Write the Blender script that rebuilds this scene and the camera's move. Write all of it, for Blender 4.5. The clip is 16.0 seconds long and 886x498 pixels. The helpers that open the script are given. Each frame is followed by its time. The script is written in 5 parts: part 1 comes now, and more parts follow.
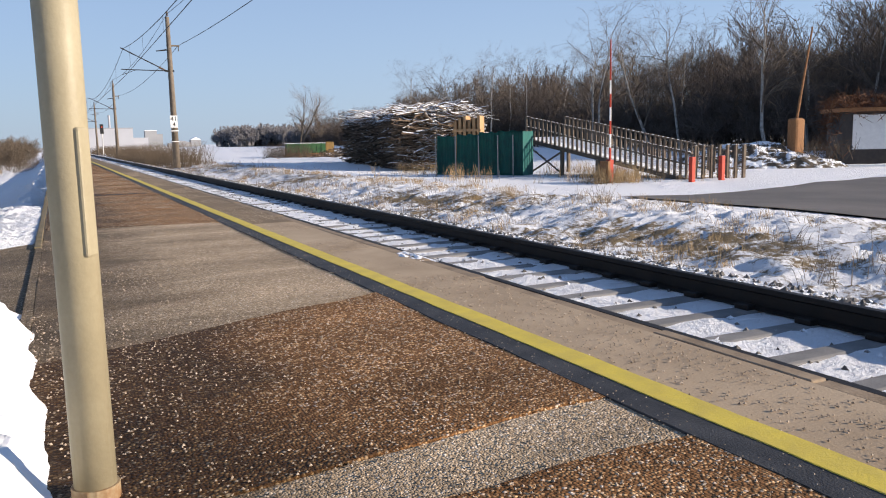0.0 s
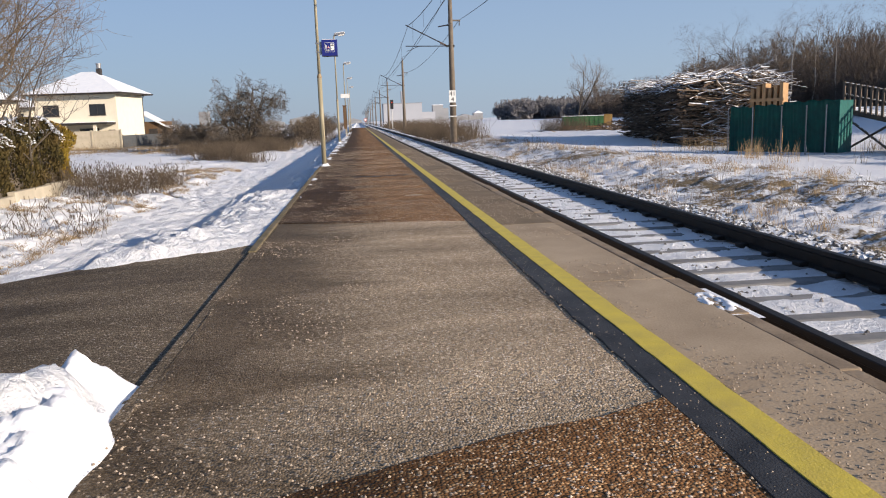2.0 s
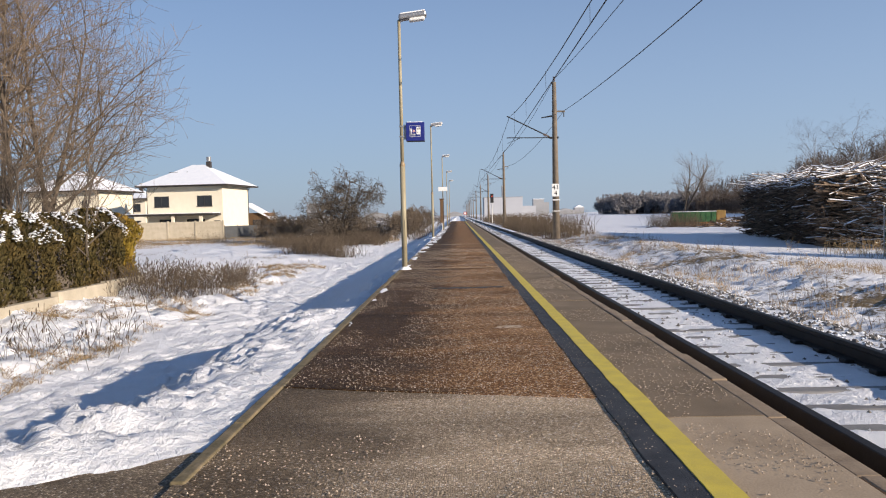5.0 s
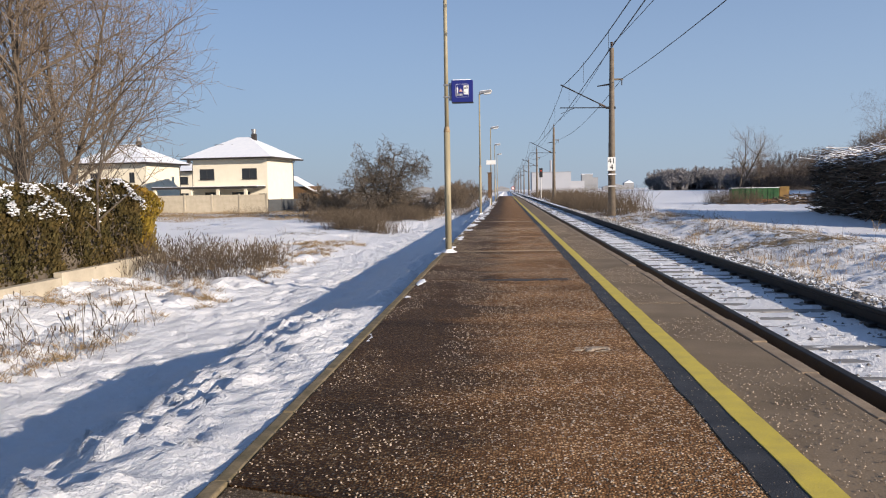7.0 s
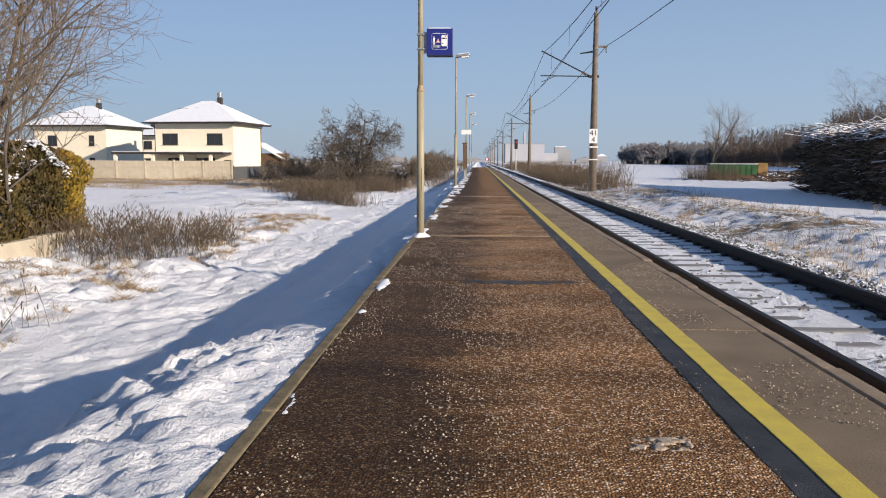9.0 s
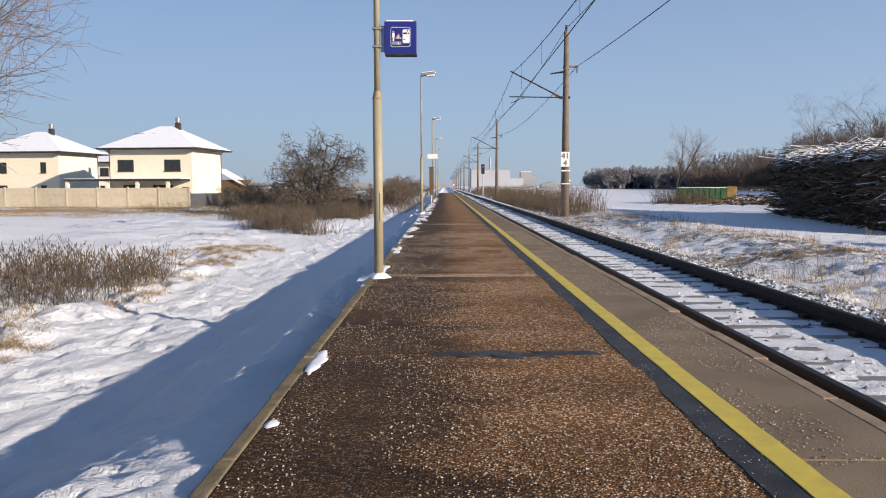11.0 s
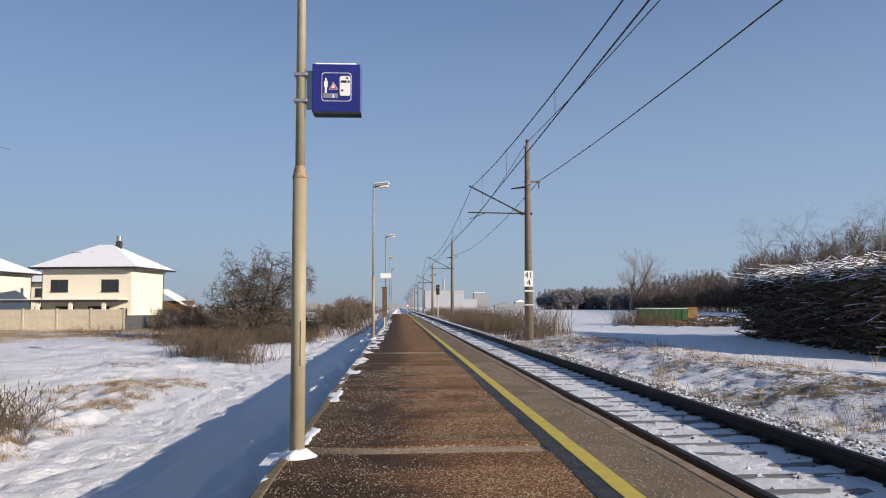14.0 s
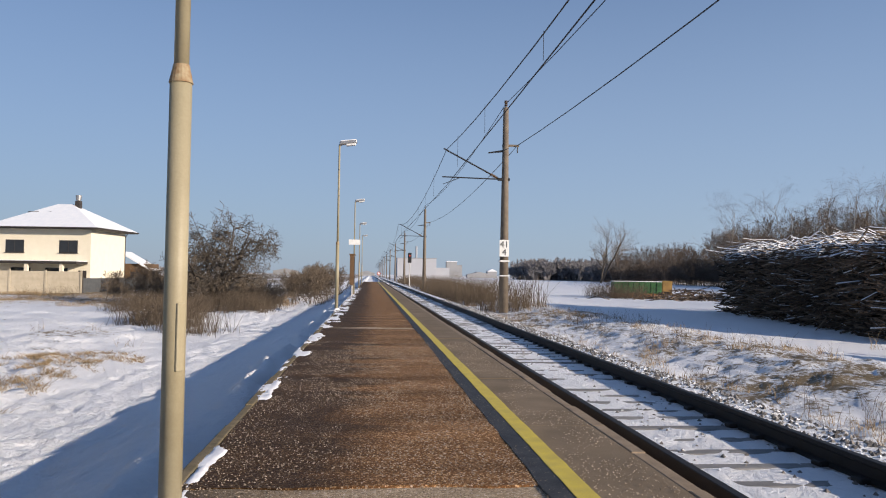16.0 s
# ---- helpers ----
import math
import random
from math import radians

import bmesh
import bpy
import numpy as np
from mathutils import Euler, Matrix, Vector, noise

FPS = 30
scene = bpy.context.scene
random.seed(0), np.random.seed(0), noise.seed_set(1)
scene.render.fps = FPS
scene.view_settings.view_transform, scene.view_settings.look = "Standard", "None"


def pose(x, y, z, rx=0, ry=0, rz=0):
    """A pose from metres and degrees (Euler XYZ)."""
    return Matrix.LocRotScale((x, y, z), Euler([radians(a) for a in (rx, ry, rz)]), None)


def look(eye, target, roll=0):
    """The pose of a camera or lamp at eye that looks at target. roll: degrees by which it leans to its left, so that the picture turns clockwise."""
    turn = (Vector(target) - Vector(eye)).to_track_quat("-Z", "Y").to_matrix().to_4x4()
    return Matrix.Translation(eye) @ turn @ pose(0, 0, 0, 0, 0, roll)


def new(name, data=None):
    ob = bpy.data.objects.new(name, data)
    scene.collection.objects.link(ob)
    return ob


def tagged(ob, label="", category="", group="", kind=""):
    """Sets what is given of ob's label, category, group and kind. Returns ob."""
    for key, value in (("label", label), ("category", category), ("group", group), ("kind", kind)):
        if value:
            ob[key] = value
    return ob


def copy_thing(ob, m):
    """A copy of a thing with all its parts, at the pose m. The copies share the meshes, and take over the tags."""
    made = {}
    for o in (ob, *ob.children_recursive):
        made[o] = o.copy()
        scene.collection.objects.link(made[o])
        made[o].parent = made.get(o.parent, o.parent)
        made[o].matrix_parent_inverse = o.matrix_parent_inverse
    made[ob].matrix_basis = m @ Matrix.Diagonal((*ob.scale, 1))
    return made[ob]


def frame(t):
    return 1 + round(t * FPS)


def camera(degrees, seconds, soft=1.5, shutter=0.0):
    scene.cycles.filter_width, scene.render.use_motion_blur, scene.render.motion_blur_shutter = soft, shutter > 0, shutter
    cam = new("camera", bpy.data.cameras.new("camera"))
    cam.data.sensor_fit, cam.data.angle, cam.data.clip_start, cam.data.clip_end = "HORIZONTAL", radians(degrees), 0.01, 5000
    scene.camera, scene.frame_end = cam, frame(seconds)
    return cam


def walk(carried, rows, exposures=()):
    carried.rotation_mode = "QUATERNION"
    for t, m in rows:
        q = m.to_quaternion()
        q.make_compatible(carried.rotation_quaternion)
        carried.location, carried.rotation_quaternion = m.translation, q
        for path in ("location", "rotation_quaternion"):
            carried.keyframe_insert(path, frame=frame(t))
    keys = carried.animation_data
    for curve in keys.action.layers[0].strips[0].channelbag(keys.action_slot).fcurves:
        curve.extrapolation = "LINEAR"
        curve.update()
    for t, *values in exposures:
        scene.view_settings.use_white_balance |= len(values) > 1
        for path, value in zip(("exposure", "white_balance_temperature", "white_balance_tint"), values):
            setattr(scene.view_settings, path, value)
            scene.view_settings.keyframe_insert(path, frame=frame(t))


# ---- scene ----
cam = camera(59.0, 16.0, 1.1)
PATH = [
    (0, (-0.826, 0.824, 1.036), (0.04, 2.605, 0.759), -1.2),
    (0.5, (-0.619, 1.338, 1.078), (-0.198, 3.275, 0.807), -2.9),
    (1, (-0.385, 1.757, 1.098), (-0.263, 3.732, 0.804), -1.7),
    (1.5, (-0.306, 2.313, 1.145), (0.122, 4.226, 0.748), -0.04),
    (2, (-0.086, 2.935, 1.121), (0.115, 4.899, 0.793), -1.91),
    (2.5, (0.033, 3.639, 1.096), (0.352, 5.604, 0.901), -3.5),
    (3, (0.113, 4.336, 1.126), (0.463, 6.296, 0.938), -2.7),
    (3.5, (0.105, 4.95, 1.128), (0.208, 6.944, 1.022), -1.8),
    (6, (0.257, 7.74, 1.203), (0.136, 9.735, 1.118), -0.9),
    (6.5, (0.155, 8.397, 1.164), (-0.038, 10.383, 1.032), -0.6),
    (7, (0.085, 8.974, 1.172), (-0.076, 10.962, 1.023), -0.9),
    (7.5, (0.0, 9.593, 1.176), (-0.08, 11.587, 1.04), -1.2),
    (8, (-0.03, 10.226, 1.208), (-0.166, 12.218, 1.109), -0.9),
    (8.5, (-0.118, 10.83, 1.203), (-0.206, 12.822, 1.041), -1.1),
    (9, (-0.09, 11.396, 1.204), (-0.179, 13.381, 0.979), 0.2),
    (11.5, (-0.217, 14.359, 1.164), (-0.146, 16.355, 1.065), -0.7),
    (12, (-0.313, 14.975, 1.2), (-0.1, 16.963, 1.234), -2.3),
    (12.5, (-0.322, 15.56, 1.199), (-0.162, 17.552, 1.287), -0.6),
    (13, (-0.346, 16.154, 1.229), (-0.193, 18.144, 1.364), -0.2),
    (13.5, (-0.253, 16.779, 1.224), (-0.138, 18.77, 1.37), 0.6),
    (14, (-0.19, 17.248, 1.2), (-0.076, 19.239, 1.347), -0.2),
    (14.5, (-0.091, 17.807, 1.2), (0.011, 19.799, 1.342), 0.5),
    (15, (-0.008, 18.351, 1.204), (0.071, 20.346, 1.323), 1.3),
    (15.5, (-0.013, 18.945, 1.234), (0.101, 20.938, 1.355), 1.4),
    (16, (0.028, 19.431, 1.257), (0.211, 21.421, 1.324), 0.9),
]
EXPOSURES = [(0, 0.62, 6850, 14), (1, 0.20, 6850, 14), (1.6, 0.20, 6850, 14), (2.5, 0.56, 6850, 14), (3.5, 0.42, 6850, 14), (7, 0.34, 6850, 14), (9, 0.36, 6850, 14), (11.5, 0.40, 6850, 14), (13, 0.22, 6850, 14), (16, 0.28, 6850, 14)]
walk(cam, [(t, look(eye, target, roll)) for t, eye, target, roll in PATH], EXPOSURES)

# ---- world and light ----
SUN_AZ, SUN_EL = radians(125.0), radians(16.5)
world = bpy.data.worlds.new("winter_sky")
scene.world = world
world.use_nodes = True
wn = world.node_tree
sky = wn.nodes.new("ShaderNodeTexSky")
sky.sky_type, sky.sun_disc = "NISHITA", False
sky.sun_elevation, sky.sun_rotation = SUN_EL, SUN_AZ
sky.altitude, sky.air_density, sky.dust_density, sky.ozone_density = 3000, 1.0, 0.0, 5.0
bg = wn.nodes["Background"]
bg.inputs["Strength"].default_value = 0.122
tint = wn.nodes.new("ShaderNodeMix")
tint.data_type, tint.blend_type = "RGBA", "MULTIPLY"
tint.inputs["Factor"].default_value = 1.0
tint.inputs["B"].default_value = (1.36, 1.20, 1.06, 1)
wn.links.new(sky.outputs[0], tint.inputs["A"])
# winter haze: pale grey-blue towards the horizon, all round
way_up = wn.nodes.new("ShaderNodeSeparateXYZ")
wn.links.new(wn.nodes.new("ShaderNodeTexCoord").outputs["Generated"], way_up.inputs[0])
haze_share = wn.nodes.new("ShaderNodeMapRange")
haze_share.inputs["From Min"].default_value, haze_share.inputs["From Max"].default_value = 0.0, 0.42
haze_share.inputs["To Min"].default_value, haze_share.inputs["To Max"].default_value = 0.94, 0.12
wn.links.new(way_up.outputs["Z"], haze_share.inputs["Value"])
haze = wn.nodes.new("ShaderNodeMix")
haze.data_type = "RGBA"
haze.inputs["B"].default_value = (1.96, 2.60, 3.48, 1)
wn.links.new(haze_share.outputs[0], haze.inputs["Factor"])
wn.links.new(tint.outputs["Result"], haze.inputs["A"])
# a little brighter on the sun's side
sunward = wn.nodes.new("ShaderNodeMapRange")
sunward.inputs["From Min"].default_value, sunward.inputs["From Max"].default_value = -0.5, 0.5
sunward.inputs["To Min"].default_value, sunward.inputs["To Max"].default_value = 0.88, 1.10
wn.links.new(way_up.outputs["X"], sunward.inputs["Value"])
lit = wn.nodes.new("ShaderNodeVectorMath")
lit.operation = "SCALE"
wn.links.new(haze.outputs["Result"], lit.inputs[0])
wn.links.new(sunward.outputs[0], lit.inputs["Scale"])
wn.links.new(lit.outputs[0], bg.inputs["Color"])
sun_data = bpy.data.lights.new("sun", "SUN")
sun_data.energy, sun_data.angle, sun_data.color = 5.0, radians(0.6), (1.0, 0.90, 0.76)
sun = new("sun", sun_data)
sun_way = Vector((math.sin(SUN_AZ) * math.cos(SUN_EL), math.cos(SUN_AZ) * math.cos(SUN_EL), math.sin(SUN_EL)))
sun.matrix_world = look(sun_way * 50, (0, 0, 0))


# ---- materials ----
def material(name, base, other=None, scale=8.0, rough=0.8, metal=0.0, bump=0.3, fine=60.0, contrast=0.25, snow=0.0,
             vary=0.0, random_from="", spec=0.3, depth=0.01):
    """A procedural surface: two colours mixed by coarse and fine grain, relief, and snow where it faces up."""
    m = bpy.data.materials.new(name)
    m.use_nodes = True
    t = m.node_tree
    n, link = t.nodes, t.links.new
    p = n["Principled BSDF"]
    p.inputs["Roughness"].default_value, p.inputs["Metallic"].default_value = rough, metal
    p.inputs["Specular IOR Level"].default_value = spec
    where = n.new("ShaderNodeTexCoord").outputs["Object"]
    coarse, grain = n.new("ShaderNodeTexNoise"), n.new("ShaderNodeTexNoise")
    for node, s, d in ((coarse, scale, 5.0), (grain, fine, 3.0)):
        node.inputs["Scale"].default_value, node.inputs["Detail"].default_value = s, d
        link(where, node.inputs["Vector"])
    both = n.new("ShaderNodeMath")
    both.operation = "MULTIPLY_ADD"
    link(grain.outputs["Fac"], both.inputs[0])
    both.inputs[1].default_value = 0.45
    link(coarse.outputs["Fac"], both.inputs[2])
    ramp = n.new("ShaderNodeMapRange")
    ramp.inputs["From Min"].default_value, ramp.inputs["From Max"].default_value = 0.72 - contrast, 0.72 + contrast
    link(both.outputs[0], ramp.inputs["Value"])
    mix = n.new("ShaderNodeMix")
    mix.data_type = "RGBA"
    mix.inputs["A"].default_value, mix.inputs["B"].default_value = (*base, 1), (*(other or [c * 0.7 for c in base]), 1)
    link(ramp.outputs[0], mix.inputs["Factor"])
    colour = mix.outputs["Result"]
    if vary:
        rnd = n.new("ShaderNodeObjectInfo").outputs["Random"] if random_from == "object" else n.new("ShaderNodeNewGeometry").outputs["Random Per Island"]
        hsv, span = n.new("ShaderNodeHueSaturation"), n.new("ShaderNodeMapRange")
        span.inputs["To Min"].default_value, span.inputs["To Max"].default_value = 1 - vary, 1 + vary
        link(rnd, span.inputs["Value"])
        link(span.outputs[0], hsv.inputs["Value"])
        link(colour, hsv.inputs["Color"])
        colour = hsv.outputs["Color"]
    if snow:
        up = n.new("ShaderNodeSeparateXYZ")
        link(n.new("ShaderNodeNewGeometry").outputs["Normal"], up.inputs[0])
        sm = n.new("ShaderNodeMath")
        sm.operation = "MULTIPLY_ADD"
        link(coarse.outputs["Fac"], sm.inputs[0])
        sm.inputs[1].default_value = 1.2
        link(up.outputs["Z"], sm.inputs[2])
        cover = n.new("ShaderNodeMapRange")
        cover.inputs["From Min"].default_value, cover.inputs["From Max"].default_value = 1.65 - snow, 1.75 - snow
        link(sm.outputs[0], cover.inputs["Value"])
        mix2 = n.new("ShaderNodeMix")
        mix2.data_type = "RGBA"
        mix2.inputs["B"].default_value = (0.86, 0.88, 0.91, 1)
        link(colour, mix2.inputs["A"])
        link(cover.outputs[0], mix2.inputs["Factor"])
        colour = mix2.outputs["Result"]
    link(colour, p.inputs["Base Color"])
    if bump:
        b = n.new("ShaderNodeBump")
        b.inputs["Strength"].default_value, b.inputs["Distance"].default_value = bump, depth
        link(both.outputs[0], b.inputs["Height"])
        link(b.outputs[0], p.inputs["Normal"])
    return m


def ground_material():
    """Snow with dry grass and soil showing through where the attribute bare says so."""
    m = bpy.data.materials.new("snowy_ground")
    m.use_nodes = True
    t = m.node_tree
    n, link = t.nodes, t.links.new
    p = n["Principled BSDF"]
    p.inputs["Roughness"].default_value, p.inputs["Specular IOR Level"].default_value = 0.65, 0.25
    where = n.new("ShaderNodeTexCoord").outputs["Object"]
    bare = n.new("ShaderNodeAttribute")
    bare.attribute_name = "bare"
    noises = []
    for s, d in ((2.2, 8.0), (11.0, 8.0), (70.0, 3.0)):
        x = n.new("ShaderNodeTexNoise")
        x.inputs["Scale"].default_value, x.inputs["Detail"].default_value = s, d
        x.inputs["Roughness"].default_value = 0.65
        link(where, x.inputs["Vector"])
        noises.append(x.outputs["Fac"])
    mean = n.new("ShaderNodeMath")
    mean.operation = "ADD"
    link(noises[0], mean.inputs[0])
    link(noises[1], mean.inputs[1])
    less = n.new("ShaderNodeMath")
    less.operation = "ADD"
    link(mean.outputs[0], less.inputs[0])
    link(bare.outputs["Fac"], less.inputs[1])
    mask = n.new("ShaderNodeMapRange")
    mask.inputs["From Min"].default_value, mask.inputs["From Max"].default_value = 1.46, 1.62
    link(less.outputs[0], mask.inputs["Value"])
    earth = n.new("ShaderNodeMix")
    earth.data_type = "RGBA"
    earth.inputs["A"].default_value, earth.inputs["B"].default_value = (0.10, 0.075, 0.04, 1), (0.30, 0.22, 0.12, 1)
    link(noises[2], earth.inputs["Factor"])
    white = n.new("ShaderNodeMix")
    white.data_type = "RGBA"
    white.inputs["A"].default_value, white.inputs["B"].default_value = (0.80, 0.82, 0.86, 1), (0.92, 0.92, 0.93, 1)
    link(noises[1], white.inputs["Factor"])
    mix = n.new("ShaderNodeMix")
    mix.data_type = "RGBA"
    link(mask.outputs[0], mix.inputs["Factor"])
    link(white.outputs["Result"], mix.inputs["A"])
    link(earth.outputs["Result"], mix.inputs["B"])
    link(mix.outputs["Result"], p.inputs["Base Color"])
    b = n.new("ShaderNodeBump")
    b.inputs["Strength"].default_value, b.inputs["Distance"].default_value = 0.9, 0.07
    fine = n.new("ShaderNodeMath")
    fine.operation = "MULTIPLY_ADD"
    link(noises[2], fine.inputs[0])
    fine.inputs[1].default_value = 0.22
    link(mean.outputs[0], fine.inputs[2])
    link(fine.outputs[0], b.inputs["Height"])
    link(b.outputs[0], p.inputs["Normal"])
    return m


GROUND = ground_material()
SNOW = material("snow", (0.84, 0.86, 0.89), (0.93, 0.93, 0.94), 9, 0.6, bump=0.5, fine=45, depth=0.02)
TAR = material("black_tar", (0.015, 0.015, 0.017), (0.065, 0.065, 0.067), 5, 0.65, bump=0.8, fine=120, contrast=0.3)
YELLOW = material("yellow_paint", (0.74, 0.58, 0.08), (0.52, 0.40, 0.09), 7, 0.65, bump=0.4, fine=120, contrast=0.33)
SLAB_DAMP = material("damp_platform_concrete", (0.15, 0.112, 0.074), (0.29, 0.22, 0.15), 1.6, 0.8, spec=0.12, bump=0.45, fine=90, contrast=0.3)
SLAB = material("platform_concrete", (0.30, 0.225, 0.152), (0.52, 0.405, 0.285), 1.6, 0.85, spec=0.12, bump=0.45, fine=90, contrast=0.3)
EDGE = material("edge_stone", (0.20, 0.145, 0.095), (0.37, 0.28, 0.19), 5, 0.8, bump=0.6, fine=70)
MOSS = material("mossy_kerb", (0.10, 0.085, 0.045), (0.26, 0.20, 0.12), 8, 0.85, bump=0.7, fine=70)
SLEEPER = material("sleeper_concrete", (0.17, 0.17, 0.17), (0.28, 0.27, 0.26), 5, 0.85, bump=0.5, fine=70, vary=0.15, random_from="object")
RAIL = material("rail_steel", (0.010, 0.009, 0.008), (0.022, 0.016, 0.012), 6, 0.6, 0.0, bump=0.3, fine=80)
BALLAST = material("ballast_stone", (0.10, 0.095, 0.09), (0.22, 0.20, 0.18), 9, 0.85, snow=0.35, vary=0.3)
PEBBLE = material("loose_chippings", (0.24, 0.18, 0.125), (0.50, 0.41, 0.32), 30, 0.8, bump=0, vary=0.4)
POLE = material("painted_pole", (0.37, 0.325, 0.22), (0.28, 0.24, 0.155), 5, 0.5, 0.0, bump=0.25, fine=70, contrast=0.35)
STAINED = material("rust_stained_paint", (0.36, 0.30, 0.19), (0.22, 0.115, 0.05), 22, 0.65, bump=0.3, contrast=0.22)
ZINC = material("galvanised_steel", (0.42, 0.42, 0.42), (0.30, 0.30, 0.31), 9, 0.45, 0.7, bump=0.1)
RUST = material("rusty_steel", (0.20, 0.085, 0.035), (0.32, 0.17, 0.08), 14, 0.85, bump=0.4)
WHITE = material("white_enamel", (0.80, 0.80, 0.78), (0.70, 0.70, 0.68), 6, 0.4, bump=0.05)
BLACK = material("black_paint", (0.016, 0.016, 0.018), (0.03, 0.03, 0.03), 9, 0.5, bump=0.05)
BLUE = material("blue_enamel", (0.020, 0.030, 0.20), (0.016, 0.024, 0.16), 3, 0.35, bump=0.03)
RED = material("red_paint", (0.55, 0.06, 0.03), (0.40, 0.05, 0.03), 6, 0.55, bump=0.15)
MAST = material("weathered_mast", (0.125, 0.10, 0.078), (0.21, 0.172, 0.13), 4, 0.8, bump=0.3, fine=50)
WIRE = material("wire", (0.03, 0.03, 0.035), rough=0.6, bump=0)
BROWN_BOARD = material("brown_board", (0.10, 0.058, 0.030), (0.16, 0.095, 0.05), 5, 0.7, bump=0.2)
PLASTER = material("cream_plaster", (0.83, 0.76, 0.61), (0.77, 0.70, 0.55), 1.5, 0.9, bump=0.15, fine=40)
ROOF = material("snowy_roof", (0.78, 0.81, 0.86), (0.87, 0.885, 0.91), 2, 0.7, bump=0.5, fine=12, depth=0.05)
EAVES = material("dark_eaves", (0.035, 0.032, 0.030), (0.06, 0.05, 0.045), 4, 0.6, bump=0.1)
PANE = material("dark_pane", (0.02, 0.022, 0.025), (0.03, 0.032, 0.035), 2, 0.12, bump=0, spec=0.6)
CONCRETE = material("fence_concrete", (0.50, 0.44, 0.34), (0.38, 0.33, 0.25), 2, 0.85, bump=0.3, fine=30, vary=0.1, random_from="object")
DARKFENCE = material("grey_mesh_fence", (0.055, 0.06, 0.065), (0.09, 0.095, 0.10), 3, 0.7, bump=0.1)
TEAL = material("green_tarpaulin", (0.010, 0.135, 0.115), (0.016, 0.085, 0.080), 2.0, 0.5, bump=0.6, fine=9, depth=0.05)
TIMBER = material("grey_timber", (0.21, 0.165, 0.125), (0.10, 0.078, 0.06), 6, 0.85, bump=0.4, snow=0.25, vary=0.2, random_from="object")
PALLET = material("fresh_timber", (0.46, 0.29, 0.15), (0.34, 0.20, 0.10), 6, 0.8, bump=0.3, vary=0.2, random_from="object")
STICK = material("cut_branches", (0.085, 0.06, 0.042), (0.22, 0.155, 0.105), 6, 0.85, bump=0.3, snow=0.17, vary=0.8)
SNOWY_STICK = material("snowy_branches", (0.10, 0.072, 0.05), (0.24, 0.175, 0.12), 2.5, 0.85, bump=0.3, snow=0.60, vary=0.3)
BARK = material("dark_bark", (0.075, 0.06, 0.047), (0.14, 0.115, 0.09), 7, 0.9, bump=0.5, fine=40, vary=0.15)
BIRCH = material("birch_bark", (0.42, 0.40, 0.37), (0.16, 0.14, 0.12), 3, 0.8, bump=0.2, vary=0.1)
TWIG_DARK = material("dark_twigs", (0.10, 0.077, 0.055), (0.18, 0.138, 0.10), 3, 0.9, bump=0, vary=0.3)
TWIG = material("bare_twigs", (0.155, 0.112, 0.076), (0.25, 0.185, 0.125), 3, 0.9, bump=0, vary=0.25)
# pale grey of distance haze put into the far woods' base colour
HAZE_TINTED = material("haze_tinted_woods", (0.19, 0.18, 0.185), (0.25, 0.24, 0.245), 0.15, 0.95, bump=0, vary=0.25)
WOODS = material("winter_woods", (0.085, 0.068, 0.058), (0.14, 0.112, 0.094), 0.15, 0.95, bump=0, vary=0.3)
THUJA = material("thuja_leaves", (0.028, 0.030, 0.009), (0.11, 0.072, 0.022), 1.6, 0.8, bump=0, vary=0.45)
THUJA_GOLD = material("golden_thuja", (0.26, 0.20, 0.025), (0.19, 0.095, 0.02), 2.5, 0.8, bump=0, vary=0.3)
STRAW = material("dry_grass", (0.36, 0.265, 0.15), (0.22, 0.15, 0.08), 2, 0.9, bump=0, vary=0.35)
WEED = material("dead_weeds", (0.070, 0.053, 0.038), (0.14, 0.106, 0.074), 3, 0.9, bump=0, vary=0.3)
ROAD = material("crossing_road", (0.10, 0.088, 0.075), (0.19, 0.165, 0.14), 0.5, 0.6, bump=0.4, fine=40)
GREEN = material("green_wagon", (0.045, 0.15, 0.05), (0.035, 0.09, 0.04), 2, 0.6, bump=0.2)
ORANGE = material("orange_cab", (0.34, 0.21, 0.06), (0.22, 0.12, 0.05), 2, 0.6, bump=0.2)
HALL = material("pale_cladding", (0.40, 0.41, 0.44), (0.36, 0.37, 0.40), 0.1, 0.7, bump=0.05)
FARTOWN = material("far_render", (0.24, 0.25, 0.27), (0.33, 0.33, 0.33), 0.05, 0.9, bump=0)


# ---- mesh helpers ----
def hashed(ix, iy, seed):
    h = np.sin(ix * 127.1 + iy * 311.7 + seed * 74.7) * 43758.5453
    return h - np.floor(h)


def value_noise(x, y, seed=0):
    ix, iy = np.floor(x), np.floor(y)
    fx, fy = x - ix, y - iy
    fx, fy = fx * fx * (3 - 2 * fx), fy * fy * (3 - 2 * fy)
    a, b = hashed(ix, iy, seed), hashed(ix + 1, iy, seed)
    c, d = hashed(ix, iy + 1, seed), hashed(ix + 1, iy + 1, seed)
    return (a * (1 - fx) + b * fx) * (1 - fy) + (c * (1 - fx) + d * fx) * fy


def fbm(x, y, octaves=4, seed=0):
    total, amp, norm = 0, 1.0, 0
    for k in range(octaves):
        total, norm = total + amp * value_noise(x * 2**k, y * 2**k, seed + 13 * k), norm + amp
        amp *= 0.5
    return total / norm


def smooth(a, b, x):
    t = np.clip((x - a) / (b - a), 0, 1)
    return t * t * (3 - 2 * t)


